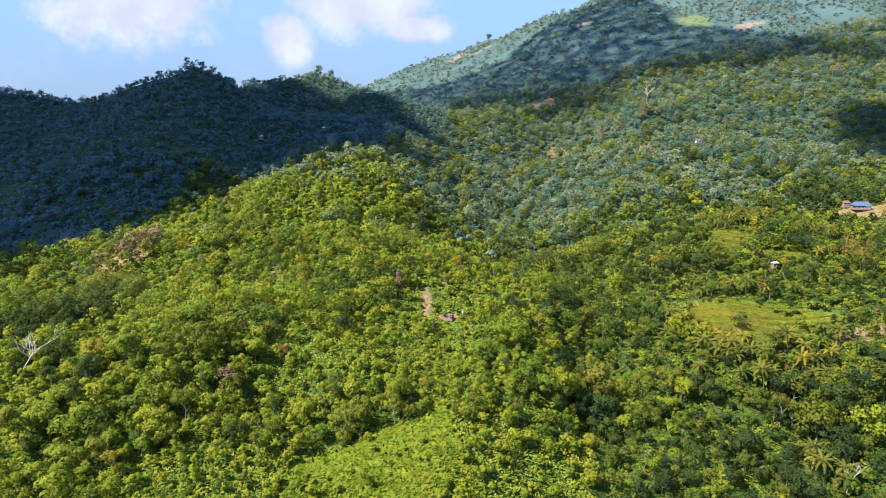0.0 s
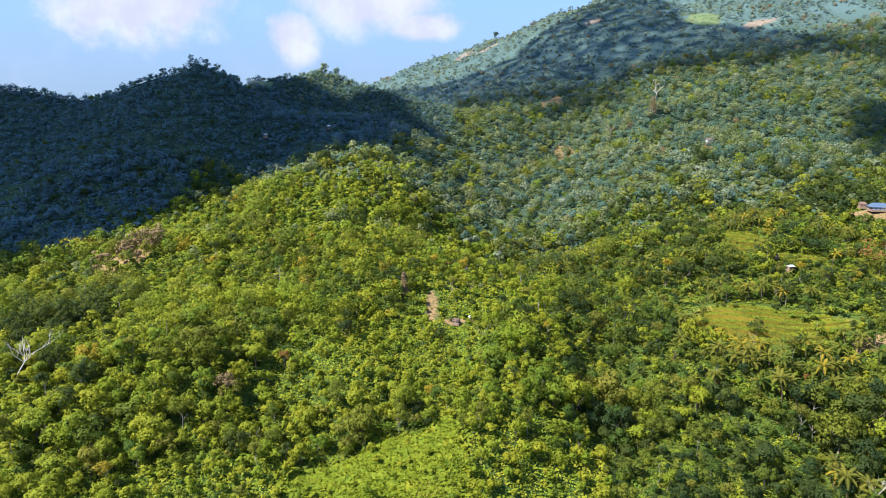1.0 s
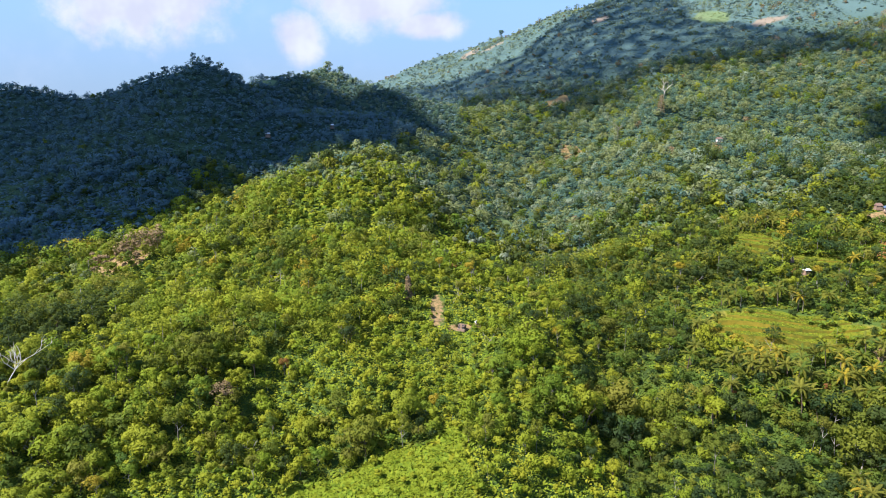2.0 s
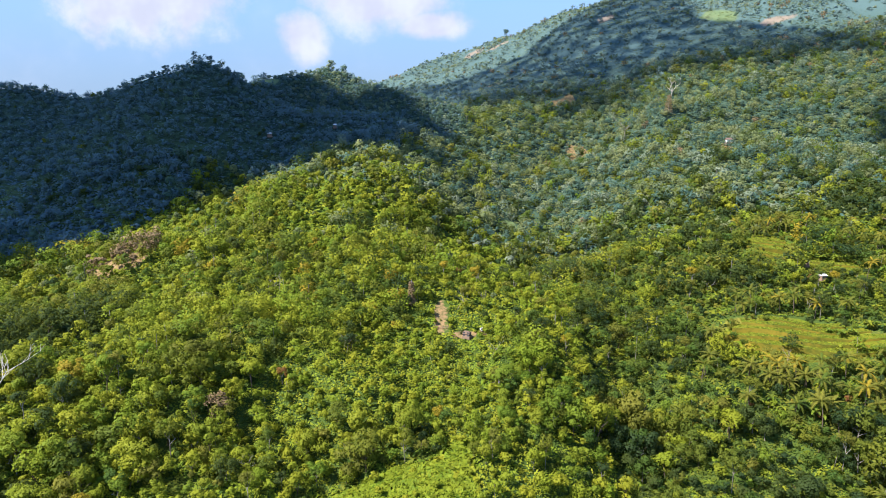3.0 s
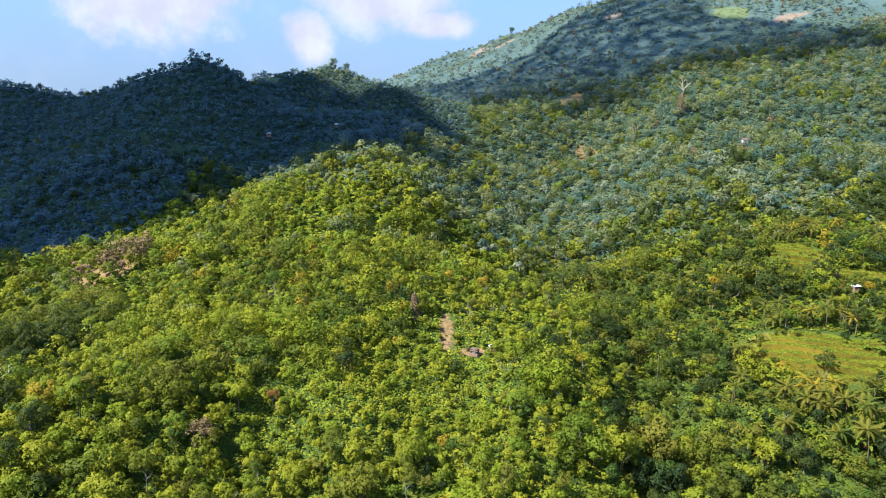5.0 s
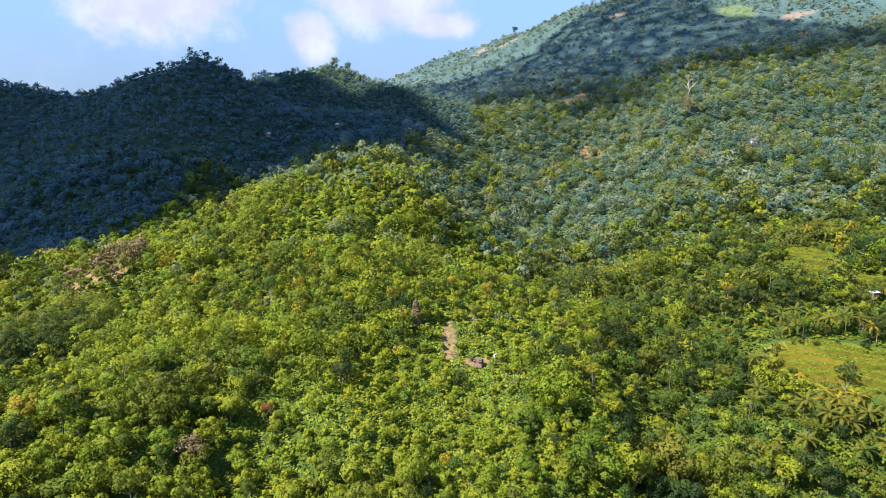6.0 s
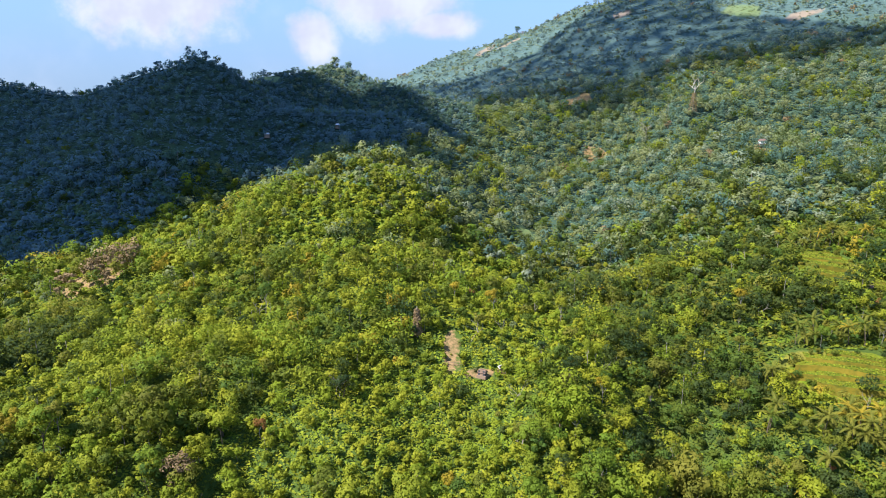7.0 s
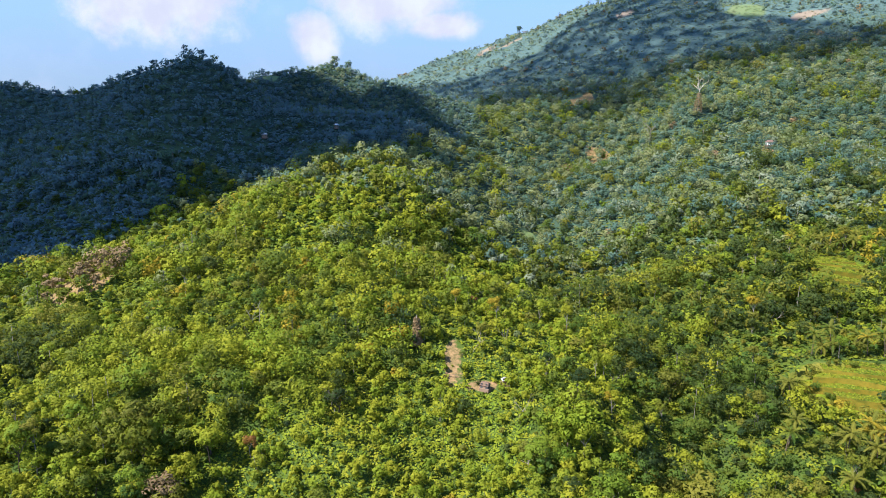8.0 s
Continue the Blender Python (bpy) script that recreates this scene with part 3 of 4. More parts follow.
x, y = x[~hidden], y[~hidden]
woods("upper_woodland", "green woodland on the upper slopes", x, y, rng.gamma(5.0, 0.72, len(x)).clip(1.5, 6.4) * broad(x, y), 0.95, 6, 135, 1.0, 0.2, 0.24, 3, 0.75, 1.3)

x, y = scatter(-720, 720, 480, 900, 8.0)
shady = x < np.interp(y, [500, 660, 900], [-120, 0, 0])
more_x, more_y = scatter(-720, 0, 480, 790, 4.9)
more = more_x < np.interp(more_y, [500, 660, 900], [-120, 0, 0])
x, y = np.concatenate([x[~shady], more_x[more]]), np.concatenate([y[~shady], more_y[more]])
front = y < np.interp(x, [-600, -397, -222, -190, -142, -30, -8], [690, 640, 612, 720, 775, 745, 2000])
front &= (inside(x, y, SPUR_TOP) < 0) | (rng.random(len(x)) < 0.12)
x, y = x[front], y[front]
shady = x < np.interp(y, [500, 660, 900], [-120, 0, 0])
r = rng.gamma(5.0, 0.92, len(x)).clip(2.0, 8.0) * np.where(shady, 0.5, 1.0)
woods("shaded_woodland", "woodland on the shaded far hill, leaves tinted blue as by haze", x[shady], y[shady], r[shady], 0.75, 6, 95, 0.72, 0.06, 0.2, 3, 0.75, 1.1)
woods("far_woodland", "woodland on the far hills, haze tinted into its leaf colours", x[~shady], y[~shady], r[~shady], 0.62, 7, 165, 0.92, 0.14, 0.24, 3, 0.75, 1.2)


def hill_front(x, y):
    return y < np.interp(x, [-600, -397, -222, -190, -142, -30, -8], [690, 640, 612, 720, 775, 745, 2000])


undergrowth("far_undergrowth", "haze-tinted scrub under the woods of the far hills", -700, 720, 470, 900, 2.0, 1.9, 7.0, 1.5, hill_front, 0.16, 3)
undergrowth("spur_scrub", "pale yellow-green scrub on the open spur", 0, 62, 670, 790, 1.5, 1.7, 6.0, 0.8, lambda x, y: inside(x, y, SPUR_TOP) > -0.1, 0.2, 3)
undergrowth("mountain_scrub", "scrub covering the distant mountain side, paled with painted haze", -200, 1100, 900, 1475, 3.0, 2.6, 14.0, 0.8, lambda x, y: (height(x, y) > 165 + 0.1 * (y - 900)) & ((inside(x, y, HIGH_MEADOW) < 0.1) | (rng.random(len(x)) < 0.3)), 0.12, 3)

x, y = scatter(-200, 1150, 900, 1475, 8.5)
seen = height(x, y) > 165 + 0.1 * (y - 900)
seen &= (inside(x, y, HIGH_MEADOW) < 0) | (rng.random(len(x)) < 0.06)
seen &= rng.random(len(x)) < np.where(inside(x, y, SCRUB_FACE) < 0, 0.32, 0.45)
x, y = x[seen], y[seen]
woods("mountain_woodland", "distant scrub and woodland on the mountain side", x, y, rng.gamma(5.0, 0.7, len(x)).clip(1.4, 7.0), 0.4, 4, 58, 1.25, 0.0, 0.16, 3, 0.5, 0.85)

# the lower country that the flight passes over
x, y = np.meshgrid(np.arange(-110, 110, 4.8), np.arange(-30, 128, 4.8))
x, y = (x + rng.uniform(-2.5, 2.5, x.shape)).ravel(), (y + rng.uniform(-2.5, 2.5, y.shape)).ravel()
woods("lower_woodland", "dense broadleaf woodland at the foot of the spur", x, y, rng.gamma(5.0, 0.62, len(x)).clip(1.5, 5.0), 0.9, 6, 80, 1.05, 0.0, 0.5, 3)

# low scrub on the open meadow mound
undergrowth("meadow_scrub", "low yellow-green scrub and ferns on the open mound", -58, 14, 130, 204, 0.45, 0.95, 2.2, 1.1, lambda x, y: inside(x, y, MEADOW) > -0.1)


# ---------------------------------------------------------------- single broadleaf trees
def trunk_mesh(seed, tall, thick, spread, limbs=4):
    """A tapered trunk with limbs that leave it and fork."""
    r = random.Random(seed)
    bm = bmesh.new()

    def limb(a, b, r0, r1, sides=5):
        axis = (b - a).normalized()
        side = axis.orthogonal().normalized()
        other = axis.cross(side)
        rings = []
        for place, rad in ((a, r0), (a.lerp(b, 0.5) + side * (b - a).length * 0.05 * r.uniform(-1, 1), (r0 + r1) / 2), (b, r1)):
            rings.append([bm.verts.new(place + (side * math.cos(t) + other * math.sin(t)) * rad) for t in (2 * math.pi * i / sides for i in range(sides))])
        for low, high in zip(rings, rings[1:]):
            for i in range(sides):
                bm.faces.new((low[i], low[(i + 1) % sides], high[(i + 1) % sides], high[i]))

    top = Vector((r.uniform(-0.4, 0.4), r.uniform(-0.4, 0.4), tall))
    limb(Vector((0, 0, -0.6)), top, thick, thick * 0.45, 6)
    for i in range(limbs):
        turn = 2 * math.pi * (i + r.random() * 0.6) / limbs
        start = Vector((0, 0, -0.6)).lerp(top, r.uniform(0.6, 0.98))
        end = start + Vector((math.cos(turn) * spread, math.sin(turn) * spread, spread * r.uniform(0.5, 1.1))) * r.uniform(0.6, 1.0)
        limb(start, end, thick * 0.38, thick * 0.16)
        for _ in range(1):
            fork = start.lerp(end, r.uniform(0.5, 0.95))
            limb(fork, fork + Vector((r.uniform(-1, 1), r.uniform(-1, 1), r.uniform(0.3, 1.0))) * spread * 0.55, thick * 0.17, thick * 0.05, 4)
    return bm


def crown_mesh(shape):
    """One crown of unit radius, with its middle 1.15 above the foot."""
    flat = (0.75, 0.95, 0.6, 1.1, 0.85, 0.7, 1.25, 0.9)[shape % 8]
    soft = []
    mid, normal, size, _ = crowns(np.zeros(1), np.zeros(1), np.full(1, 1.25), np.ones(1), np.full(1, flat), 13 + shape % 5, 1000, 0.115, 0.38, soft)
    verts, faces = cards(mid, normal, size, corners=3)
    me = mesh_of("crown", verts, faces, [LEAVES[MID]], smooth=True)
    me.normals_split_custom_set_from_vertices(np.repeat(soft[0], 3, axis=0).astype(np.float32))
    return me


CROWNS = [crown_mesh(i) for i in range(12)]
TRUNKS = []
for i in range(6):
    bm = trunk_mesh(i, 1.0, 0.055, 0.55)
    me = bpy.data.meshes.new("trunk")
    bm.to_mesh(me)
    bm.free()
    me.materials.append(BARK if i % 2 else DARK_BARK)
    TRUNKS.append(me)

# colour words for LEAVES in order; those of the far kinds describe haze tints
COLOUR_WORDS = ["yellow-green", "fresh green", "mid-green", "dark green", "olive green", "blue-green", "rust-red", "dry brown", "amber yellow", "grey-blue", "upland green", "silver-blue", "pale grey-green"]


def broadleaf(x, y, r, kind, shape, lift=0.0, label=""):
    z = float(height(x, y))
    tree = new("broadleaf_tree")
    tree.matrix_world = pose(x, y, z, 0, 0, rng.uniform(0, 360)) @ Matrix.Diagonal((r, r, r * rng.uniform(0.9, 1.2), 1))
    tagged(tree, label or COLOUR_WORDS[kind] + " broadleaf tree with a dense lobed crown on the slope", "tree", "trees of the near slope")
    trunk = new("trunk", TRUNKS[shape % 6])
    crown = new("crown", CROWNS[shape % 12])
    for ob in (trunk, crown):
        ob.parent = tree
    crown.location.z = lift
    trunk.scale.z = 1 + lift
    crown.material_slots[0].link = "OBJECT"
    crown.material_slots[0].material = LEAVES[kind]
    return tree


for i, (x, y, r, kind) in enumerate(zip(*SINGLE, species(SINGLE[0], SINGLE[1]))):
    broadleaf(x, y, r, int(kind), i, max(0.0, rng.normal(0.0, 0.25)))


# ---------------------------------------------------------------- leafless and slender trees
def bare_tree(x, y, tall, seed, mat, label, name="bare_tree", forks=4, lean=0.0):
    """A leafless tree: a crooked trunk that forks again and again, each main limb a part."""
    r = random.Random(seed)
    tree = new(name)
    tree.matrix_world = pose(x, y, float(height(x, y)) - 0.3, lean, 0, r.uniform(0, 360))
    tagged(tree, label, "tree")

    def tube(bm, points, r0, r1, sides=5):
        rings = []
        for i, p in enumerate(points):
            axis = (points[min(i + 1, len(points) - 1)] - points[max(i - 1, 0)]).normalized()
            side = axis.orthogonal().normalized()
            other = axis.cross(side)
            rad = r0 + (r1 - r0) * i / (len(points) - 1)
            rings.append([bm.verts.new(p + (side * math.cos(a) + other * math.sin(a)) * rad) for a in (2 * math.pi * k / sides for k in range(sides))])
        for low, high in zip(rings, rings[1:]):
            for k in range(sides):
                bm.faces.new((low[k], low[(k + 1) % sides], high[(k + 1) % sides], high[k]))

    def crooked(start, way, length, steps=4):
        points = [start]
        for _ in range(steps):
            way = (way + Vector((r.uniform(-1, 1), r.uniform(-1, 1), r.uniform(-0.3, 0.6))) * 0.28).normalized()
            points.append(points[-1] + way * length / steps)
        return points

    def grow(bm, start, way, length, thick, depth):
        line = crooked(start, way, length)
        tube(bm, line, thick, thick * 0.5, 5 if depth > 1 else 4)
        if depth:
            for _ in range(2 + (r.random() < 0.5)):
                at = line[r.choice((2, 3, 4))]
                out = (way + Vector((r.uniform(-1, 1), r.uniform(-1, 1), r.uniform(0.0, 0.7)))).normalized()
                grow(bm, at, out, length * r.uniform(0.45, 0.7), thick * 0.5, depth - 1)

    stem = crooked(Vector((0, 0, 0)), Vector((0, 0, 1)), tall * 0.62, 5)
    bm = bmesh.new()
    tube(bm, stem, tall * 0.014, tall * 0.009, 6)
    part("trunk", bm, mat, tree)
    for i in range(forks):
        a = 2 * math.pi * (i + r.random() * 0.5) / forks
        bm = bmesh.new()
        grow(bm, stem[r.choice((3, 4, 5))], Vector((math.cos(a), math.sin(a), r.uniform(0.5, 1.3))).normalized(), tall * r.uniform(0.26, 0.42), tall * 0.0085, 2)
        part("limb", bm, mat, tree)
    return tree


bare_tree(-140, 197, 16, 3, BLEACHED, "tall dead tree with bleached white forked limbs", forks=7)
bare_tree(103, 379, 13, 5, BARK, "wide leafless tree with pale grey twigs", forks=7)
bare_tree(117, 166, 11, 8, BLEACHED, "pale leafless forked tree among palms", forks=4)
bare_tree(245, 783, 30, 11, BLEACHED, "tall dry leafless tree on the far slope", forks=5)
bare_tree(168, 684, 22, 12, BARK, "bare grey tree on the far slope", forks=5)
bare_tree(-57, 176, 8, 14, BARK, "thin leafless tree with pale bark", forks=4)
log = bare_tree(-177, 300, 13, 16, BLEACHED, "fallen bleached tree lying on the slope", "fallen_tree", forks=3, lean=82)
for i in range(18):
    lx, ly = rng.uniform(-110, 150), rng.uniform(150, 330)
    if max(float(inside(np.float64(lx), np.float64(ly), z)) for z in CLEARINGS) > 0:
        continue
    bare_tree(lx, ly, rng.uniform(5, 9.5), 30 + i, BARK, "small leafless tree with pale twigs in the woods", forks=4)

# slender trees with pale stems that show above the shrubs
count = 0
while count < 150:
    lx, ly = rng.uniform(-150, 230), rng.uniform(140, 400)
    if max(float(inside(np.float64(lx), np.float64(ly), z)) for z in CLEARINGS + [MEADOW]) > -0.1 or (lx < 30 and rng.random() < 0.6) or abs(lx) > 0.7 * ly + 10:
        continue
    kind = int(rng.choice([FRESH, MID, DARK, OLIVE, YELLOW, AMBER], p=[0.2, 0.25, 0.2, 0.15, 0.15, 0.05]))
    tree = broadleaf(lx, ly, rng.uniform(1.7, 2.9), kind, count, rng.uniform(1.0, 2.2), COLOUR_WORDS[kind] + " slender tree with a pale bare stem")
    tree.name = "slender_tree"
    tree["group"] = "slender trees"
    for ob in tree.children:
        if ob.name.startswith("trunk"):
            ob.data = TRUNKS[1 + 2 * (count % 3)]
    count += 1

# trees that stand out by size or colour
for tx, ty, tr, kind, lift, words in (
    (-57, 213, 2.1, RUST, 0.6, "rust-red flowering tree among green woods"),
    (-138, 336, 3.2, AMBER, 0.2, "orange-yellow tree at the edge of shade"),
    (-86, 442, 7.5, DARK, 0.1, "large dark broadleaf tree on the ridge"),
    (-38, 226, 3.6, DARK, 0.2, "dark round tree among brighter crowns"),
    (-28, 268, 3.4, AMBER, 0.2, "amber-topped tree near the clearing"),
    (62, 262, 5.0, OLIVE, 0.2, "olive-brown large tree at the gully"),
    (147, 196, 5.6, DARK, 0.4, "large dark spreading tree on the lower slope"),
    (94, 180, 5.0, DARK, 0.3, "large dark green spreading tree"),
    (-108, 318, 4.6, DARK, 0.2, "dark blue-green tree beside dry ground"),
    (-150, 240, 4.4, DARK, 0.2, "dark tree in the shaded hollow"),
    (126, 308, 3.4, DARK, 0.1, "dark round tree at the edge of the terraces"),
    (136, 302, 3.6, DARK, 0.1, "dark round tree at the edge of the terraces"),
    (148, 302, 3.4, DARK, 0.1, "dark round tree at the edge of the terraces"),
    (22, 216, 2.2, AMBER, 0.4, "amber yellow tree on the spur"),
    (52, 205, 1.9, RUST, 0.3, "reddish tree on the spur's edge"),
    (-227, 579, 2.8, HAZED_GREY, 1.3, "tall umbrella-shaped tree on the hilltop"),
    (-216, 582, 3.2, HAZED_GREY, 0.4, "rounded tree on the hilltop"),
    (-250, 574, 3.4, HAZED_GREY, 0.2, "dense tree on the hill crest"),
    (-142, 741, 5.0, HAZED_PALE, 0.0, "pale green tree on the second hilltop"),
    (-128, 741, 4.0, HAZED_BLUE, 0.2, "spreading tree on the second hilltop"),
    (98, 1447, 7.0, HAZED_BLUE, 0.0, "clump of trees on the mountain ridge"),
):
    tree = broadleaf(tx, ty, tr, kind, int(tx) % 12, lift, words)
    tree["group"] = "trees that stand out"


def snag(x, y, tall, girth):
    """A dead stem wrapped from foot to top in dry creepers."""
    thing = new("dry_snag")
    thing.matrix_world = pose(x, y, float(height(x, y)), 0, 0, 0)
    tagged(thing, "tall dead stem wrapped in dry brown creepers", "tree", "trees that stand out")
    bm = bmesh.new()
    bmesh.ops.create_cone(bm, segments=7, radius1=0.3, radius2=0.12, depth=tall + 2, cap_ends=True, matrix=Matrix.Translation((0, 0, tall / 2)))
    part("trunk", bm, BARK, thing)
    n = 900
    a, h = rng.uniform(0, 2 * np.pi, n), rng.random(n)
    wide = girth * (1.05 - 0.6 * h) * rng.uniform(0.75, 1.1, n)
    mid = np.stack([np.cos(a) * wide, np.sin(a) * wide, 0.6 + h * (tall - 0.6)], -1)
    normal = unit(np.stack([np.cos(a), np.sin(a), np.full(n, 0.3)], -1) + 0.4 * rng.normal(size=(n, 3)))
    verts, faces = cards(mid, normal, rng.uniform(0.3, 0.7, n))
    cover = new("creeper", mesh_of("creeper", verts, faces, [LEAVES[DRY]], tint=rng.random(n) * 0.3))
    cover.parent = thing


snag(-19, 260, 9.5, 1.9)
snag(213, 691, 19, 4.2)


# ---------------------------------------------------------------- palms and bananas
def frond_mesh(length, droop, teeth, half, mat):
    """A feathered palm leaf: an arched rib with drooping leaflets on both sides."""
    verts, faces = [], []
    rib = []
    for i in range(teeth + 1):
        s = i / teeth
        rib.append(Vector((length * (s - 0.12 * droop * s * s), 0, length * (0.42 * s - 0.78 * droop * s * s))))
    for i in range(teeth):
        a, b = rib[i], rib[i + 1]
        wide = half * math.sin(math.pi * (0.12 + 0.84 * (i + 0.5) / teeth)) ** 0.7
        for side in (-1, 1):
            k = len(verts)
            tip = a.lerp(b, 0.5) + Vector((0.35 * wide, side * wide, -0.45 * wide))
            verts += [a, a.lerp(b, 0.95), tip + Vector((0.12, 0, 0)), tip]
            faces.append((k, k + 1, k + 2, k + 3))
        k = len(verts)
        verts += [a + Vector((0, 0.04, 0)), b + Vector((0, 0.03, 0)), b - Vector((0, 0.03, 0)), a - Vector((0, 0.04, 0))]
        faces.append((k, k + 1, k + 2, k + 3))
    return mesh_of("frond", np.array([tuple(v) for v in verts]), faces, [mat])


FRONDS = [frond_mesh(4.2, d, 13, 0.62, LEAVES[m]) for d in (0.55, 0.85, 1.15) for m in (OLIVE, AMBER, MID)]


def stem_mesh(tall, bend):
    bm = bmesh.new()
    rings = []
    for i in range(6):
        s = i / 5
        rad = 0.17 - 0.06 * s
        rings.append([bm.verts.new((bend * s * s + rad * math.cos(a), rad * math.sin(a), tall * s - 0.5 * (1 - s))) for a in (math.pi * k / 3 for k in range(6))])
    for low, high in zip(rings, rings[1:]):
        for k in range(6):
            bm.faces.new((low[k], low[(k + 1) % 6], high[(k + 1) % 6], high[k]))
    me = bpy.data.meshes.new("trunk")
    bm.to_mesh(me)
    bm.free()
    me.materials.append(DARK_BARK)
    return me


STEMS = [(tall, bend, stem_mesh(tall, bend)) for tall, bend in ((4.4, 0.4), (5.6, 0.8), (6.8, 0.6), (8.4, 1.1))]


def palm(x, y, pick, tone):
    tall, bend, stem = STEMS[pick % 4]
    thing = new("coconut_palm")
    thing.matrix_world = pose(x, y, float(height(x, y)), 0, 0, rng.uniform(0, 360))
    tagged(thing, ("yellowing", "green", "golden-green")[tone] + " coconut palm with arching fronds and slender stem", "palm", "coconut palms")
    new("trunk", stem).parent = thing
    for k in range(16):
        tier = k / 16
        leaf = new("frond", FRONDS[(0 if tier > 0.66 else 1 if tier > 0.3 else 2) * 3 + (AMBER_TONE[tone] if k % 3 else 0)])
        leaf.parent = thing
        leaf.matrix_basis = pose(bend, 0, tall, 0, -58 * tier + 20, 137.5 * k + rng.uniform(-12, 12)) @ Matrix.Scale(rng.uniform(0.8, 1.08), 4)


AMBER_TONE = (1, 2, 0)
GROVES = [(GROVE, 46), (PALM_ROWS[1], 26), (PALM_ROWS[2], 12), (PALM_ROWS[3], 14), ((118, 172, 13, 10, 0), 8), ((70, 380, 26, 26, 0), 14), ((92, 254, 8, 6, 0), 3), ((200, 290, 26, 16, 0), 10)]
number = 0
for (mx, my, a, b, turn), many in GROVES:
    placed = 0
    while placed < many:
        lx, ly = mx + rng.uniform(-1, 1) * a, my + rng.uniform(-1, 1) * b + (rng.uniform(-1, 1)) * 2
        if max(float(inside(np.float64(lx), np.float64(ly), z)) for z in (PADDY, PADDY_HIGH, PADDY_EAST, LOT)) > 0:
            continue
        palm(lx, ly, int(rng.integers(0, 4)), int(rng.choice([0, 1, 2], p=[0.25, 0.35, 0.4])))
        placed += 1


def paddle_mesh(mat):
    """A banana leaf: a long paddle, folded along its rib and arching over."""
    verts, faces = [], []
    for i in range(6):
        s = i / 5
        x, z = 2.3 * (s - 0.15 * s * s), 2.3 * (0.75 * s - 0.75 * s * s)
        w = 0.36 * math.sin(math.pi * min(0.98, 0.06 + 0.9 * s)) ** 0.6
        verts += [(x, -w, z + 0.12 * w), (x, 0, z - 0.05), (x, w, z + 0.12 * w)]
    for i in range(5):
        k = 3 * i
        faces += [(k, k + 3, k + 4, k + 1), (k + 1, k + 4, k + 5, k + 2)]
    return mesh_of("leaf", np.array(verts), faces, [mat])


PADDLES = [paddle_mesh(LEAVES[FRESH]), paddle_mesh(LEAVES[MID])]
bm = bmesh.new()
bmesh.ops.create_cone(bm, segments=7, radius1=0.16, radius2=0.08, depth=2.6, cap_ends=True, matrix=Matrix.Translation((0, 0, 1.0)))
BANANA_STEM = bpy.data.meshes.new("stem")
bm.to_mesh(BANANA_STEM)
bm.free()
BANANA_STEM.materials.append(LEAVES[OLIVE])


def banana(x, y):
    thing = new("banana_plant")
    thing.matrix_world = pose(x, y, float(height(x, y)), 0, 0, rng.uniform(0, 360)) @ Matrix.Scale(rng.uniform(0.9, 1.35), 4)
    tagged(thing, "bright green banana plant with broad arching leaves", "banana plant", "banana plants")
    new("stem", BANANA_STEM).parent = thing
    for k in range(7):
        leaf = new("leaf", PADDLES[k % 2])
        leaf.parent = thing
        leaf.matrix_basis = pose(0, 0, 2.2, 0, rng.uniform(-28, 12), 137.5 * k)


for (mx, my, a, b), many in (((163, 252, 10, 5), 14), ((142, 252, 5, 3), 6), ((108, 212, 26, 9), 26), ((96, 262, 10, 5), 6), ((100, 300, 20, 14), 12), ((128, 180, 12, 8), 8), ((190, 268, 14, 8), 8), ((183, 338, 14, 10), 16)):
    for _ in range(many):
        banana(mx + rng.uniform(-1, 1) * a, my + rng.uniform(-1, 1) * b)


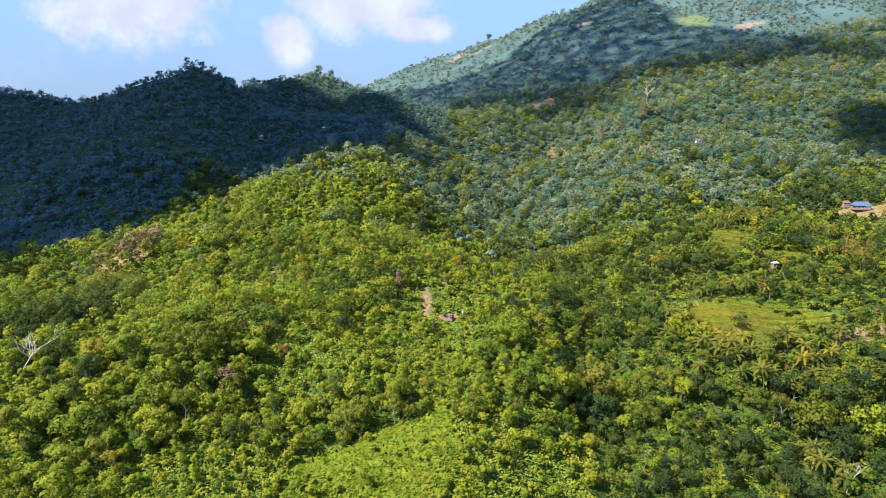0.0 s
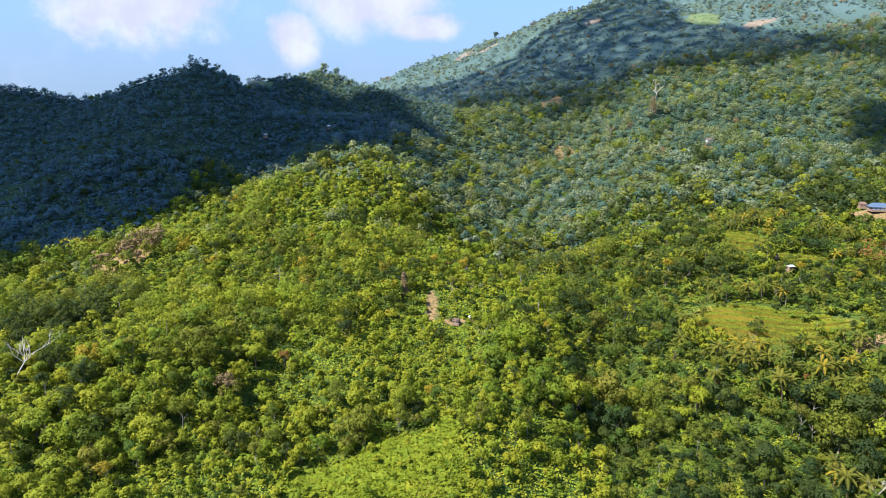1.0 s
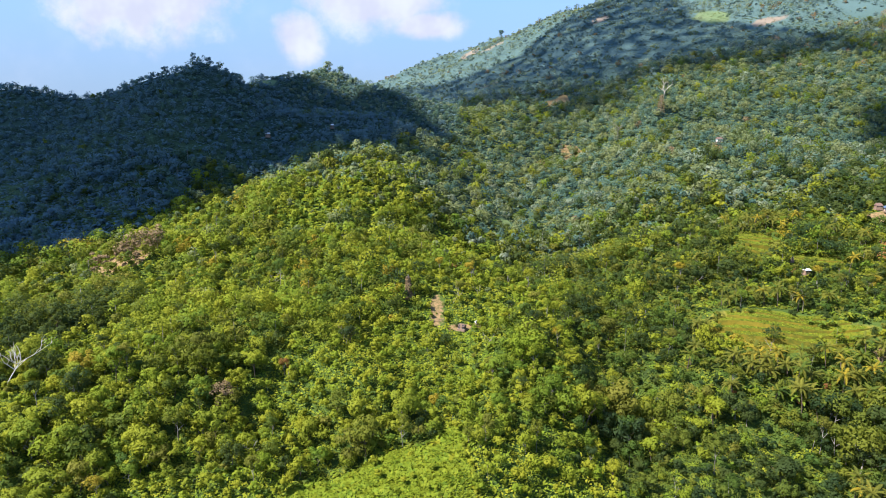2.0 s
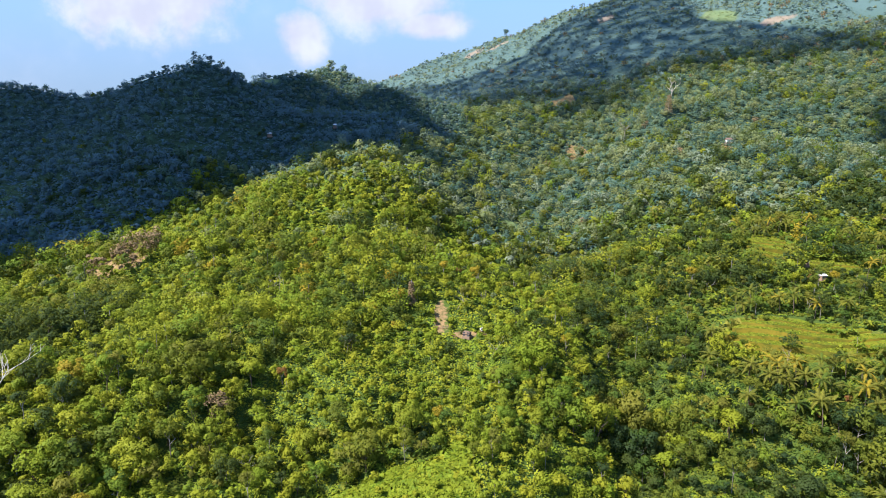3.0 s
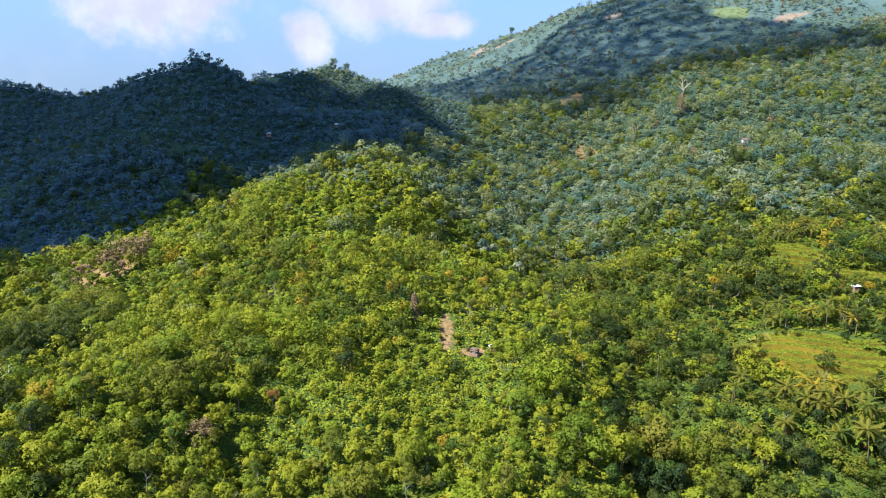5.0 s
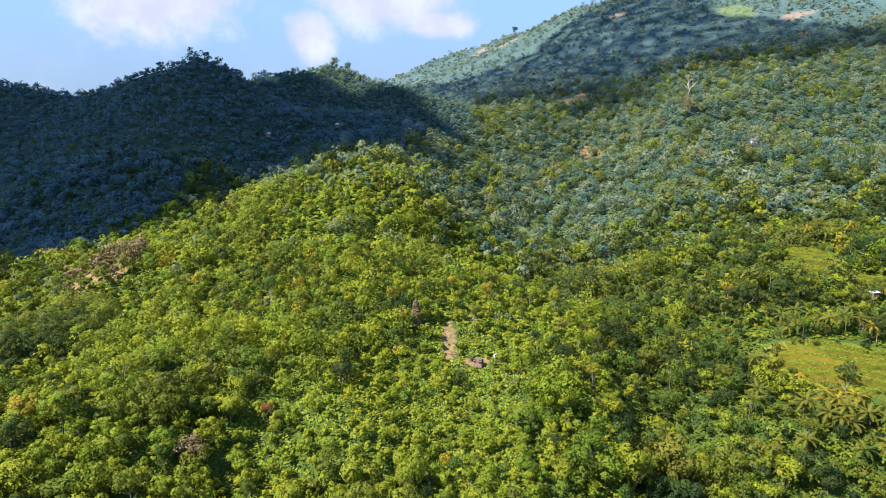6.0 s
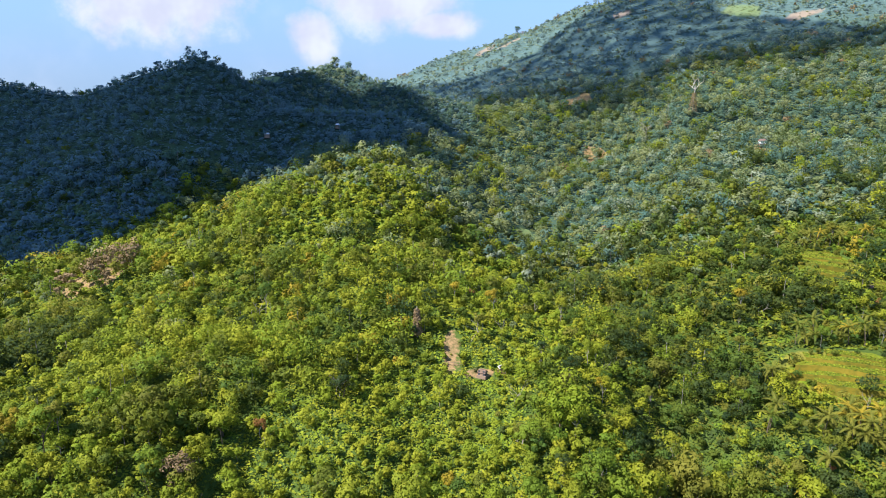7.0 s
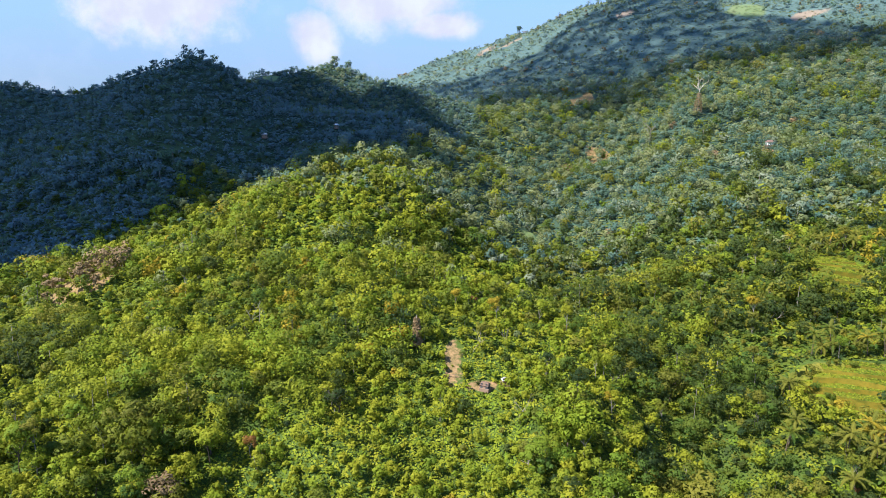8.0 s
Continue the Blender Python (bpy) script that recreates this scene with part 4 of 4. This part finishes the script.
# ---------------------------------------------------------------- rice terraces
def terrace(zone, many, wide, seed, label):
    """Steps of field along the slope, each with its flat bed and its bank."""
    mx, my, a, b, turn = zone
    c, s = math.cos(radians(turn)), math.sin(radians(turn))
    r = random.Random(seed)
    beds = []
    cuts = [-b + 2 * b * (k + (0 if k in (0, many) else r.uniform(-0.35, 0.35))) / many for k in range(many + 1)]
    for k in range(many):
        v0, v1 = cuts[k], cuts[k + 1] + 0.4
        reach = a * math.sqrt(max(0.08, 1 - ((v0 + v1) / 2 / b) ** 2)) * r.uniform(0.85, 1.05)
        n = 22
        us = np.linspace(-reach, reach, n)
        wave = 1.6 * np.sin(us * 0.08 + seed + 0.5 * k) + 0.6 * np.sin(us * 0.27 + 2.1 * k)
        front, back = np.stack([us, v0 + wave], -1), np.stack([us, v1 + wave], -1)
        turned = [np.stack([mx + p[:, 0] * c - p[:, 1] * s, my + p[:, 0] * s + p[:, 1] * c], -1) for p in (front, back)]
        level = np.maximum(height(turned[0][:, 0], turned[0][:, 1]), height(turned[1][:, 0], turned[1][:, 1]) - 0.2)
        level = np.convolve(np.pad(level, 4, mode="edge"), np.ones(9) / 9, mode="valid") + 0.35
        thing = new("rice_terrace")
        tagged(thing, label, "terrace", "rice terraces")
        foot = height(turned[0][:, 0], turned[0][:, 1]) - 1.5
        bm = bmesh.new()
        low = [bm.verts.new((*p, z)) for p, z in zip(turned[0], level)]
        mid = [bm.verts.new((*((p + q) / 2), z + 0.04)) for p, q, z in zip(turned[0], turned[1], level)]
        high = [bm.verts.new((*q, z)) for q, z in zip(turned[1], level)]
        for i in range(n - 1):
            bm.faces.new((low[i], low[i + 1], mid[i + 1], mid[i]))
            bm.faces.new((mid[i], mid[i + 1], high[i + 1], high[i]))
        part("bed", bm, PADDY_GRASS, thing)
        bm = bmesh.new()
        out = np.array([s, -c]) * 0.35
        top = [bm.verts.new((*(p + out * 0.3), z + 0.1)) for p, z in zip(turned[0], level)]
        rim = [bm.verts.new((*(p - out * 0.8), z + 0.02)) for p, z in zip(turned[0], level)]
        base = [bm.verts.new((*(p + out), z)) for p, z in zip(turned[0], foot)]
        for i in range(n - 1):
            bm.faces.new((base[i], base[i + 1], top[i + 1], top[i]))
            bm.faces.new((top[i], top[i + 1], rim[i + 1], rim[i]))
        part("bank", bm, BANK, thing, "rough grassy earth bank")
        beds.append((turned, level))
    return beds


PADDY_GRASS = rough_material("ripening_rice", (0.062, 0.090, 0.003), (0.150, 0.138, 0.004), 0.35, 0.95, 0.9)
BEDS = terrace(PADDY, 6, 5, 3, "yellow-green terraced rice field with earth bank") + terrace(PADDY_HIGH, 7, 6, 5, "green terraced field strip on the slope") + terrace(PADDY_EAST, 4, 6, 9, "green terraced field strip on the slope")
tufts, kinds = [], []
for (front, back), level in BEDS:
    n = 900
    i, f, g = rng.integers(0, len(level) - 1, n), rng.random((n, 1)), rng.random((n, 1))
    p = (front[i] * (1 - f) + front[i + 1] * f) * (1 - g) + (back[i] * (1 - f) + back[i + 1] * f) * g
    tufts.append(np.concatenate([p, level[i][:, None] + 0.2], 1))
    kinds.append(np.where(g[:, 0] < 0.1, rng.choice([OLIVE, MID, FRESH], n), rng.choice([YELLOW, OLIVE, FRESH, FRESH], n)))
tufts, kinds = np.concatenate(tufts), np.concatenate(kinds)
verts, faces = cards(tufts, unit(rng.normal(size=tufts.shape) * 0.6 + np.array([0, -0.3, 1])), rng.uniform(0.25, 0.6, len(tufts)))
tagged(new("rice_tufts", mesh_of("rice_tufts", verts, faces, LEAVES, kinds, rng.random(len(faces)))), "tufts of ripening rice and weeds on the terraces", "crop", kind="stuff")


# shrubs at the edges of the clearing
for sx, sy, sr, kind in ((-11.5, 256, 1.3, FRESH), (-4.5, 257, 1.5, MID), (-4.2, 252, 1.7, DARK), (-11.8, 264, 1.5, DARK), (-8.5, 264, 0.8, OLIVE), (-5.0, 267, 1.6, FRESH), (-7.5, 253, 0.6, YELLOW), (0.5, 246, 1.4, DARK), (-13, 250, 1.6, YELLOW)):
    shrub = broadleaf(sx, sy, sr * 0.7, kind, int(sx * 3) % 12, -0.3, COLOUR_WORDS[kind] + " shrub beside the bare clearing")
    shrub.name = "shrub"
    shrub["category"], shrub["group"] = "shrub", "shrubs round the clearing"

# shrubs that have grown up on the terraces
for k in range(30):
    zone = (PADDY, PADDY_HIGH)[k % 2]
    shrub = broadleaf(zone[0] + rng.uniform(-0.9, 0.9) * zone[2], zone[1] + rng.uniform(-0.9, 0.9) * zone[3], rng.uniform(0.6, 1.5), int(rng.choice([MID, DARK, FRESH])), k, -0.35, "dark green shrub growing on a rice terrace")
    shrub.name = "shrub"
    shrub["category"], shrub["group"] = "shrub", "shrubs on the terraces"


# shrubs and saplings that break the rims of the terraces
for k in range(54):
    zone = (PADDY, PADDY_HIGH, PADDY_EAST)[(0, 0, 1, 2)[k % 4]]
    turn, out = radians(zone[4]), rng.uniform(0.86, 1.06)
    a = rng.uniform(0, 2 * math.pi)
    u, v = zone[2] * out * math.cos(a), zone[3] * out * math.sin(a)
    kind = int(rng.choice([MID, DARK, FRESH, OLIVE]))
    shrub = broadleaf(zone[0] + u * math.cos(turn) - v * math.sin(turn), zone[1] + u * math.sin(turn) + v * math.cos(turn), rng.uniform(0.8, 1.9), kind, k, -0.3, COLOUR_WORDS[kind] + " shrub at the rim of a rice terrace")
    shrub.name = "shrub"
    shrub["category"], shrub["group"] = "shrub", "shrubs on the terraces"


# ---------------------------------------------------------------- huts and houses
def plain(name, colour, rough=0.6, metal=0.0):
    m, n = material(name)
    where = n.add("ShaderNodeTexCoord").outputs["Object"]
    worn = n.noise(where, 1.7, 5.0, 0.65)
    shade = n.mix(n.span(worn, 0.35, 0.75), (*colour, 1), (*[0.6 * c + 0.04 for c in colour], 1))
    base = n.add("ShaderNodeBsdfPrincipled", **{"Base Color": shade, "Roughness": rough, "Metallic": metal})
    finish(n, base.outputs[0])
    return m


BLUE_TIN, WHITE_TIN, RUST_TIN = plain("blue_roof_sheet", (0.065, 0.100, 0.165), 0.5), plain("white_roof_sheet", (0.52, 0.52, 0.50), 0.5), plain("rusty_roof_sheet", (0.13, 0.075, 0.05), 0.85)
WALL, TIMBER, DARK_ROOM = plain("whitewashed_wall", (0.72, 0.70, 0.66), 0.8), plain("weathered_timber", (0.20, 0.13, 0.08), 0.8), plain("dark_shutter", (0.03, 0.03, 0.035), 0.6)


def box(bm, x0, x1, y0, y1, z0, z1):
    m = Matrix.Translation(((x0 + x1) / 2, (y0 + y1) / 2, (z0 + z1) / 2)) @ Matrix.Diagonal((x1 - x0, y1 - y0, z1 - z0, 1))
    bmesh.ops.create_cube(bm, size=1.0, matrix=m)


def house(name, x, y, turn, w, d, h, rise, roof_mat, wall_mat, label, open_sides=False, lift=0.0):
    thing = new(name)
    thing.matrix_world = pose(x, y, float(height(x, y)) + lift, 0, 0, turn)
    tagged(thing, label, "house")
    bm = bmesh.new()
    box(bm, -w / 2 - 0.3, w / 2 + 0.3, -d / 2 - 0.3, d / 2 + 0.3, -0.9, 0.2)
    part("plinth", bm, TIMBER, thing)
    if open_sides:
        for k in range(5):
            for yy in (-d / 2, d / 2):
                bm = bmesh.new()
                px = -w / 2 + w * k / 4
                box(bm, px - 0.12, px + 0.12, yy - 0.12, yy + 0.12, 0.2, h)
                part("post", bm, TIMBER, thing)
        bm = bmesh.new()
        box(bm, -w / 2, w / 2, d / 2 - 0.35, d / 2 - 0.15, 0.2, h)
        part("wall", bm, wall_mat, thing)
        bm = bmesh.new()
        box(bm, -w / 2, w / 2, -d / 2 - 0.05, -d / 2 + 0.05, 0.2, 1.0)
        part("parapet", bm, wall_mat, thing, "low white parapet")
    else:
        for x0, x1, y0, y1 in ((-w / 2, w / 2, -d / 2, -d / 2 + 0.15), (-w / 2, w / 2, d / 2 - 0.15, d / 2), (-w / 2, -w / 2 + 0.15, -d / 2 + 0.15, d / 2 - 0.15), (w / 2 - 0.15, w / 2, -d / 2 + 0.15, d / 2 - 0.15)):
            bm = bmesh.new()
            box(bm, x0, x1, y0, y1, 0.2, h)
            part("wall", bm, wall_mat, thing)
        bm = bmesh.new()
        box(bm, -0.45, 0.45, -d / 2 - 0.04, -d / 2 - 0.005, 0.2, 2.1)
        part("door", bm, TIMBER, thing)
        for px in (-w * 0.32, w * 0.32):
            bm = bmesh.new()
            box(bm, px - 0.4, px + 0.4, -d / 2 - 0.04, -d / 2 - 0.005, 1.0, 1.9)
            pane_frame = part("window", bm, TIMBER, thing)
            bm = bmesh.new()
            box(bm, px - 0.32, px + 0.32, -d / 2 - 0.06, -d / 2 - 0.042, 1.08, 1.82)
            part("pane", bm, DARK_ROOM, pane_frame, "dark window pane")
    over = 0.09 * w
    for side in (-1, 1):
        bm = bmesh.new()
        edge, ridge_x = w / 2 + over, (w / 2 + over) * 0.72
        low, top = h - over * rise / (d / 2), h + rise
        pts = [(-edge, side * (d / 2 + over), low), (edge, side * (d / 2 + over), low), (ridge_x, 0, top), (-ridge_x, 0, top)]
        a = [bm.verts.new(p) for p in pts]
        b = [bm.verts.new((p[0], p[1], p[2] - 0.1)) for p in pts]
        bm.faces.new(a)
        bm.faces.new(b[::-1])
        for i in range(4):
            bm.faces.new((a[i], b[i], b[(i + 1) % 4], a[(i + 1) % 4]))
        bmesh.ops.recalc_face_normals(bm, faces=bm.faces)
        part("roof_slope", bm, roof_mat, thing)
    for side in (-1, 1):
        bm = bmesh.new()
        edge, ridge_x = w / 2 + over, (w / 2 + over) * 0.72
        low, top = h - over * rise / (d / 2), h + rise
        pts = [(side * edge, -d / 2 - over, low), (side * edge, d / 2 + over, low), (side * ridge_x, 0, top)]
        a = [bm.verts.new(p) for p in pts]
        b = [bm.verts.new((p[0] - side * 0.12, p[1], p[2] - 0.12)) for p in pts]
        bm.faces.new(a)
        bm.faces.new(b[::-1])
        for i in range(3):
            bm.faces.new((a[i], b[i], b[(i + 1) % 3], a[(i + 1) % 3]))
        bmesh.ops.recalc_face_normals(bm, faces=bm.faces)
        part("roof_hip", bm, roof_mat, thing)
    bm = bmesh.new()
    box(bm, -ridge_x, ridge_x, -0.12, 0.12, top - 0.04, top + 0.1)
    part("ridge_cap", bm, roof_mat, thing)
    return thing


house("pavilion", 259, 390, -6, 8.6, 5.4, 2.4, 1.8, BLUE_TIN, WALL, "open pavilion with a blue sheet-metal hipped roof", True, 1.3)
house("house", 256, 400, -6, 3.4, 3.0, 2.2, 1.2, RUST_TIN, TIMBER, "small timber house with a rusty roof beside the pavilion", lift=1.4)
house("hut", 279, 394, 10, 3.4, 2.6, 1.8, 0.8, WHITE_TIN, TIMBER, "low whitewashed hut on the bare lot", lift=1.0)
house("hut", 161, 300, 12, 2.6, 2.0, 2.0, 0.6, WHITE_TIN, TIMBER, "field hut with a white tin roof by the terraces", lift=0.8)
house("hut", 165, 321, -20, 1.5, 1.3, 1.8, 0.4, WHITE_TIN, TIMBER, "tiny white-roofed field shelter", lift=0.8)
house("hut", 8.5, 247, 15, 1.9, 1.5, 1.3, 0.5, WHITE_TIN, TIMBER, "hut with a white tin roof below the clearing", lift=0.6)
house("hut", 2.5, 244.5, -25, 2.4, 1.8, 1.3, 0.6, RUST_TIN, DARK_ROOM, "dark timber hut at the edge of the clearing", lift=0.6)
house("house", 219, 552, 5, 4.5, 3.5, 2.6, 1.3, RUST_TIN, WALL, "house with an orange-red roof among trees", lift=2.5)
house("house", -151, 529, 0, 3.0, 2.4, 2.2, 0.8, WHITE_TIN, TIMBER, "small white-roofed house in the shaded valley", lift=1.5)
house("house", -104, 557, 0, 2.6, 2.2, 2.2, 0.8, WHITE_TIN, TIMBER, "small white-roofed house on the shaded slope", lift=1.5)


def fence(points, label):
    thing = new("fence")
    thing.matrix_world = Matrix.Translation((points[0][0], points[0][1], float(height(*points[0]))))
    tagged(thing, label, "fence")
    base = Vector(thing.matrix_world.translation)
    places = []
    for (ax, ay), (bx, by) in zip(points, points[1:]):
        n = max(2, int(math.hypot(bx - ax, by - ay) / 1.5))
        places += [(ax + (bx - ax) * i / n, ay + (by - ay) * i / n) for i in range(n + 1)]
    spots = [Vector((px, py, float(height(px, py)))) - base for px, py in places]
    for p in spots:
        bm = bmesh.new()
        box(bm, p.x - 0.06, p.x + 0.06, p.y - 0.06, p.y + 0.06, p.z - 0.3, p.z + 1.3)
        part("post", bm, TIMBER, thing)
    for level in (0.6, 1.1):
        for a, b in zip(spots, spots[1:]):
            bm = bmesh.new()
            way = b - a
            m = Matrix.Translation((a + b) / 2 + Vector((0, -0.08, level))) @ way.to_track_quat("X", "Z").to_matrix().to_4x4() @ Matrix.Diagonal((way.length + 0.1, 0.05, 0.09, 1))
            bmesh.ops.create_cube(bm, size=1.0, matrix=m)
            part("rail", bm, TIMBER, thing)


fence([(-10, 249), (-3, 248.5)], "weathered timber rail fence at the foot of the clearing")


# ---------------------------------------------------------------- clouds overhead that shade the hills
def cloud(outline, level, puff, seed, low=0.6, high=0.95):
    """A flat-based cumulus of many puffs, whose shade falls on the outline of places on the ground."""
    r = random.Random(seed)
    lifted = []
    for gx, gy in outline:
        k = (level - float(height(gx, gy))) / SUN.z
        lifted.append((gx + SUN.x * k, gy + SUN.y * k))
    px, py = np.array(lifted).T
    bm = bmesh.new()
    bmesh.ops.create_icosphere(bm, subdivisions=1, radius=1.0)
    ball = [v.co.copy() for v in bm.verts]
    sides = [[v.index for v in f.verts] for f in bm.faces]
    bm.free()
    verts, faces = [], []
    qx, qy = np.meshgrid(np.arange(px.min(), px.max(), puff * 0.8), np.arange(py.min(), py.max(), puff * 0.8))
    for cx, cy in zip(qx.ravel(), qy.ravel()):
        cx, cy = cx + r.uniform(-0.3, 0.3) * puff, cy + r.uniform(-0.3, 0.3) * puff
        odd = False
        for (ax, ay), (bx, by) in zip(lifted, lifted[1:] + lifted[:1]):
            if (ay > cy) != (by > cy) and cx < (bx - ax) * (cy - ay) / (by - ay) + ax:
                odd = not odd
        if not odd:
            continue
        s = puff * r.uniform(low, high)
        faces += [[k + len(verts) for k in side] for side in sides]
        for co in ball:
            lump = 1 + 0.25 * noise.noise(co * 2.3 + Vector((cx, cy, 0)) * 0.05)
            verts.append((cx + co.x * s * lump, cy + co.y * s * lump, level + max(co.z, -0.25) * s * 0.7 * lump))
    me = mesh_of("cumulus_cloud", verts, faces, [CLOUD], smooth=True)
    tagged(new("cumulus_cloud", me), "white cumulus cloud drifting high over the hills", "cloud", "clouds overhead")


cloud([(-700, 275), (-400, 320), (-280, 366), (-218, 394), (-186, 436), (-142, 478), (-102, 508), (-66, 520), (-40, 552), (-24, 640), (-34, 692), (-100, 722), (-168, 692), (-222, 640), (-330, 900), (-700, 850)], 1700, 42, 1, 0.7, 1.0)
cloud([(-50, 790), (-145, 1310), (-45, 1150), (13, 1110), (61, 1125), (111, 1150), (177, 1200), (304, 1348), (383, 1169), (355, 1025), (428, 990), (497, 885), (541, 811), (521, 777), (457, 850), (354, 815), (238, 869), (205, 792), (125, 790), (52, 770)], 1700, 20, 2, 0.36, 0.57)
cloud([(433, 692), (390, 637), (335, 520), (350, 484), (470, 520), (560, 640)], 1700, 20, 3, 0.5, 0.75)
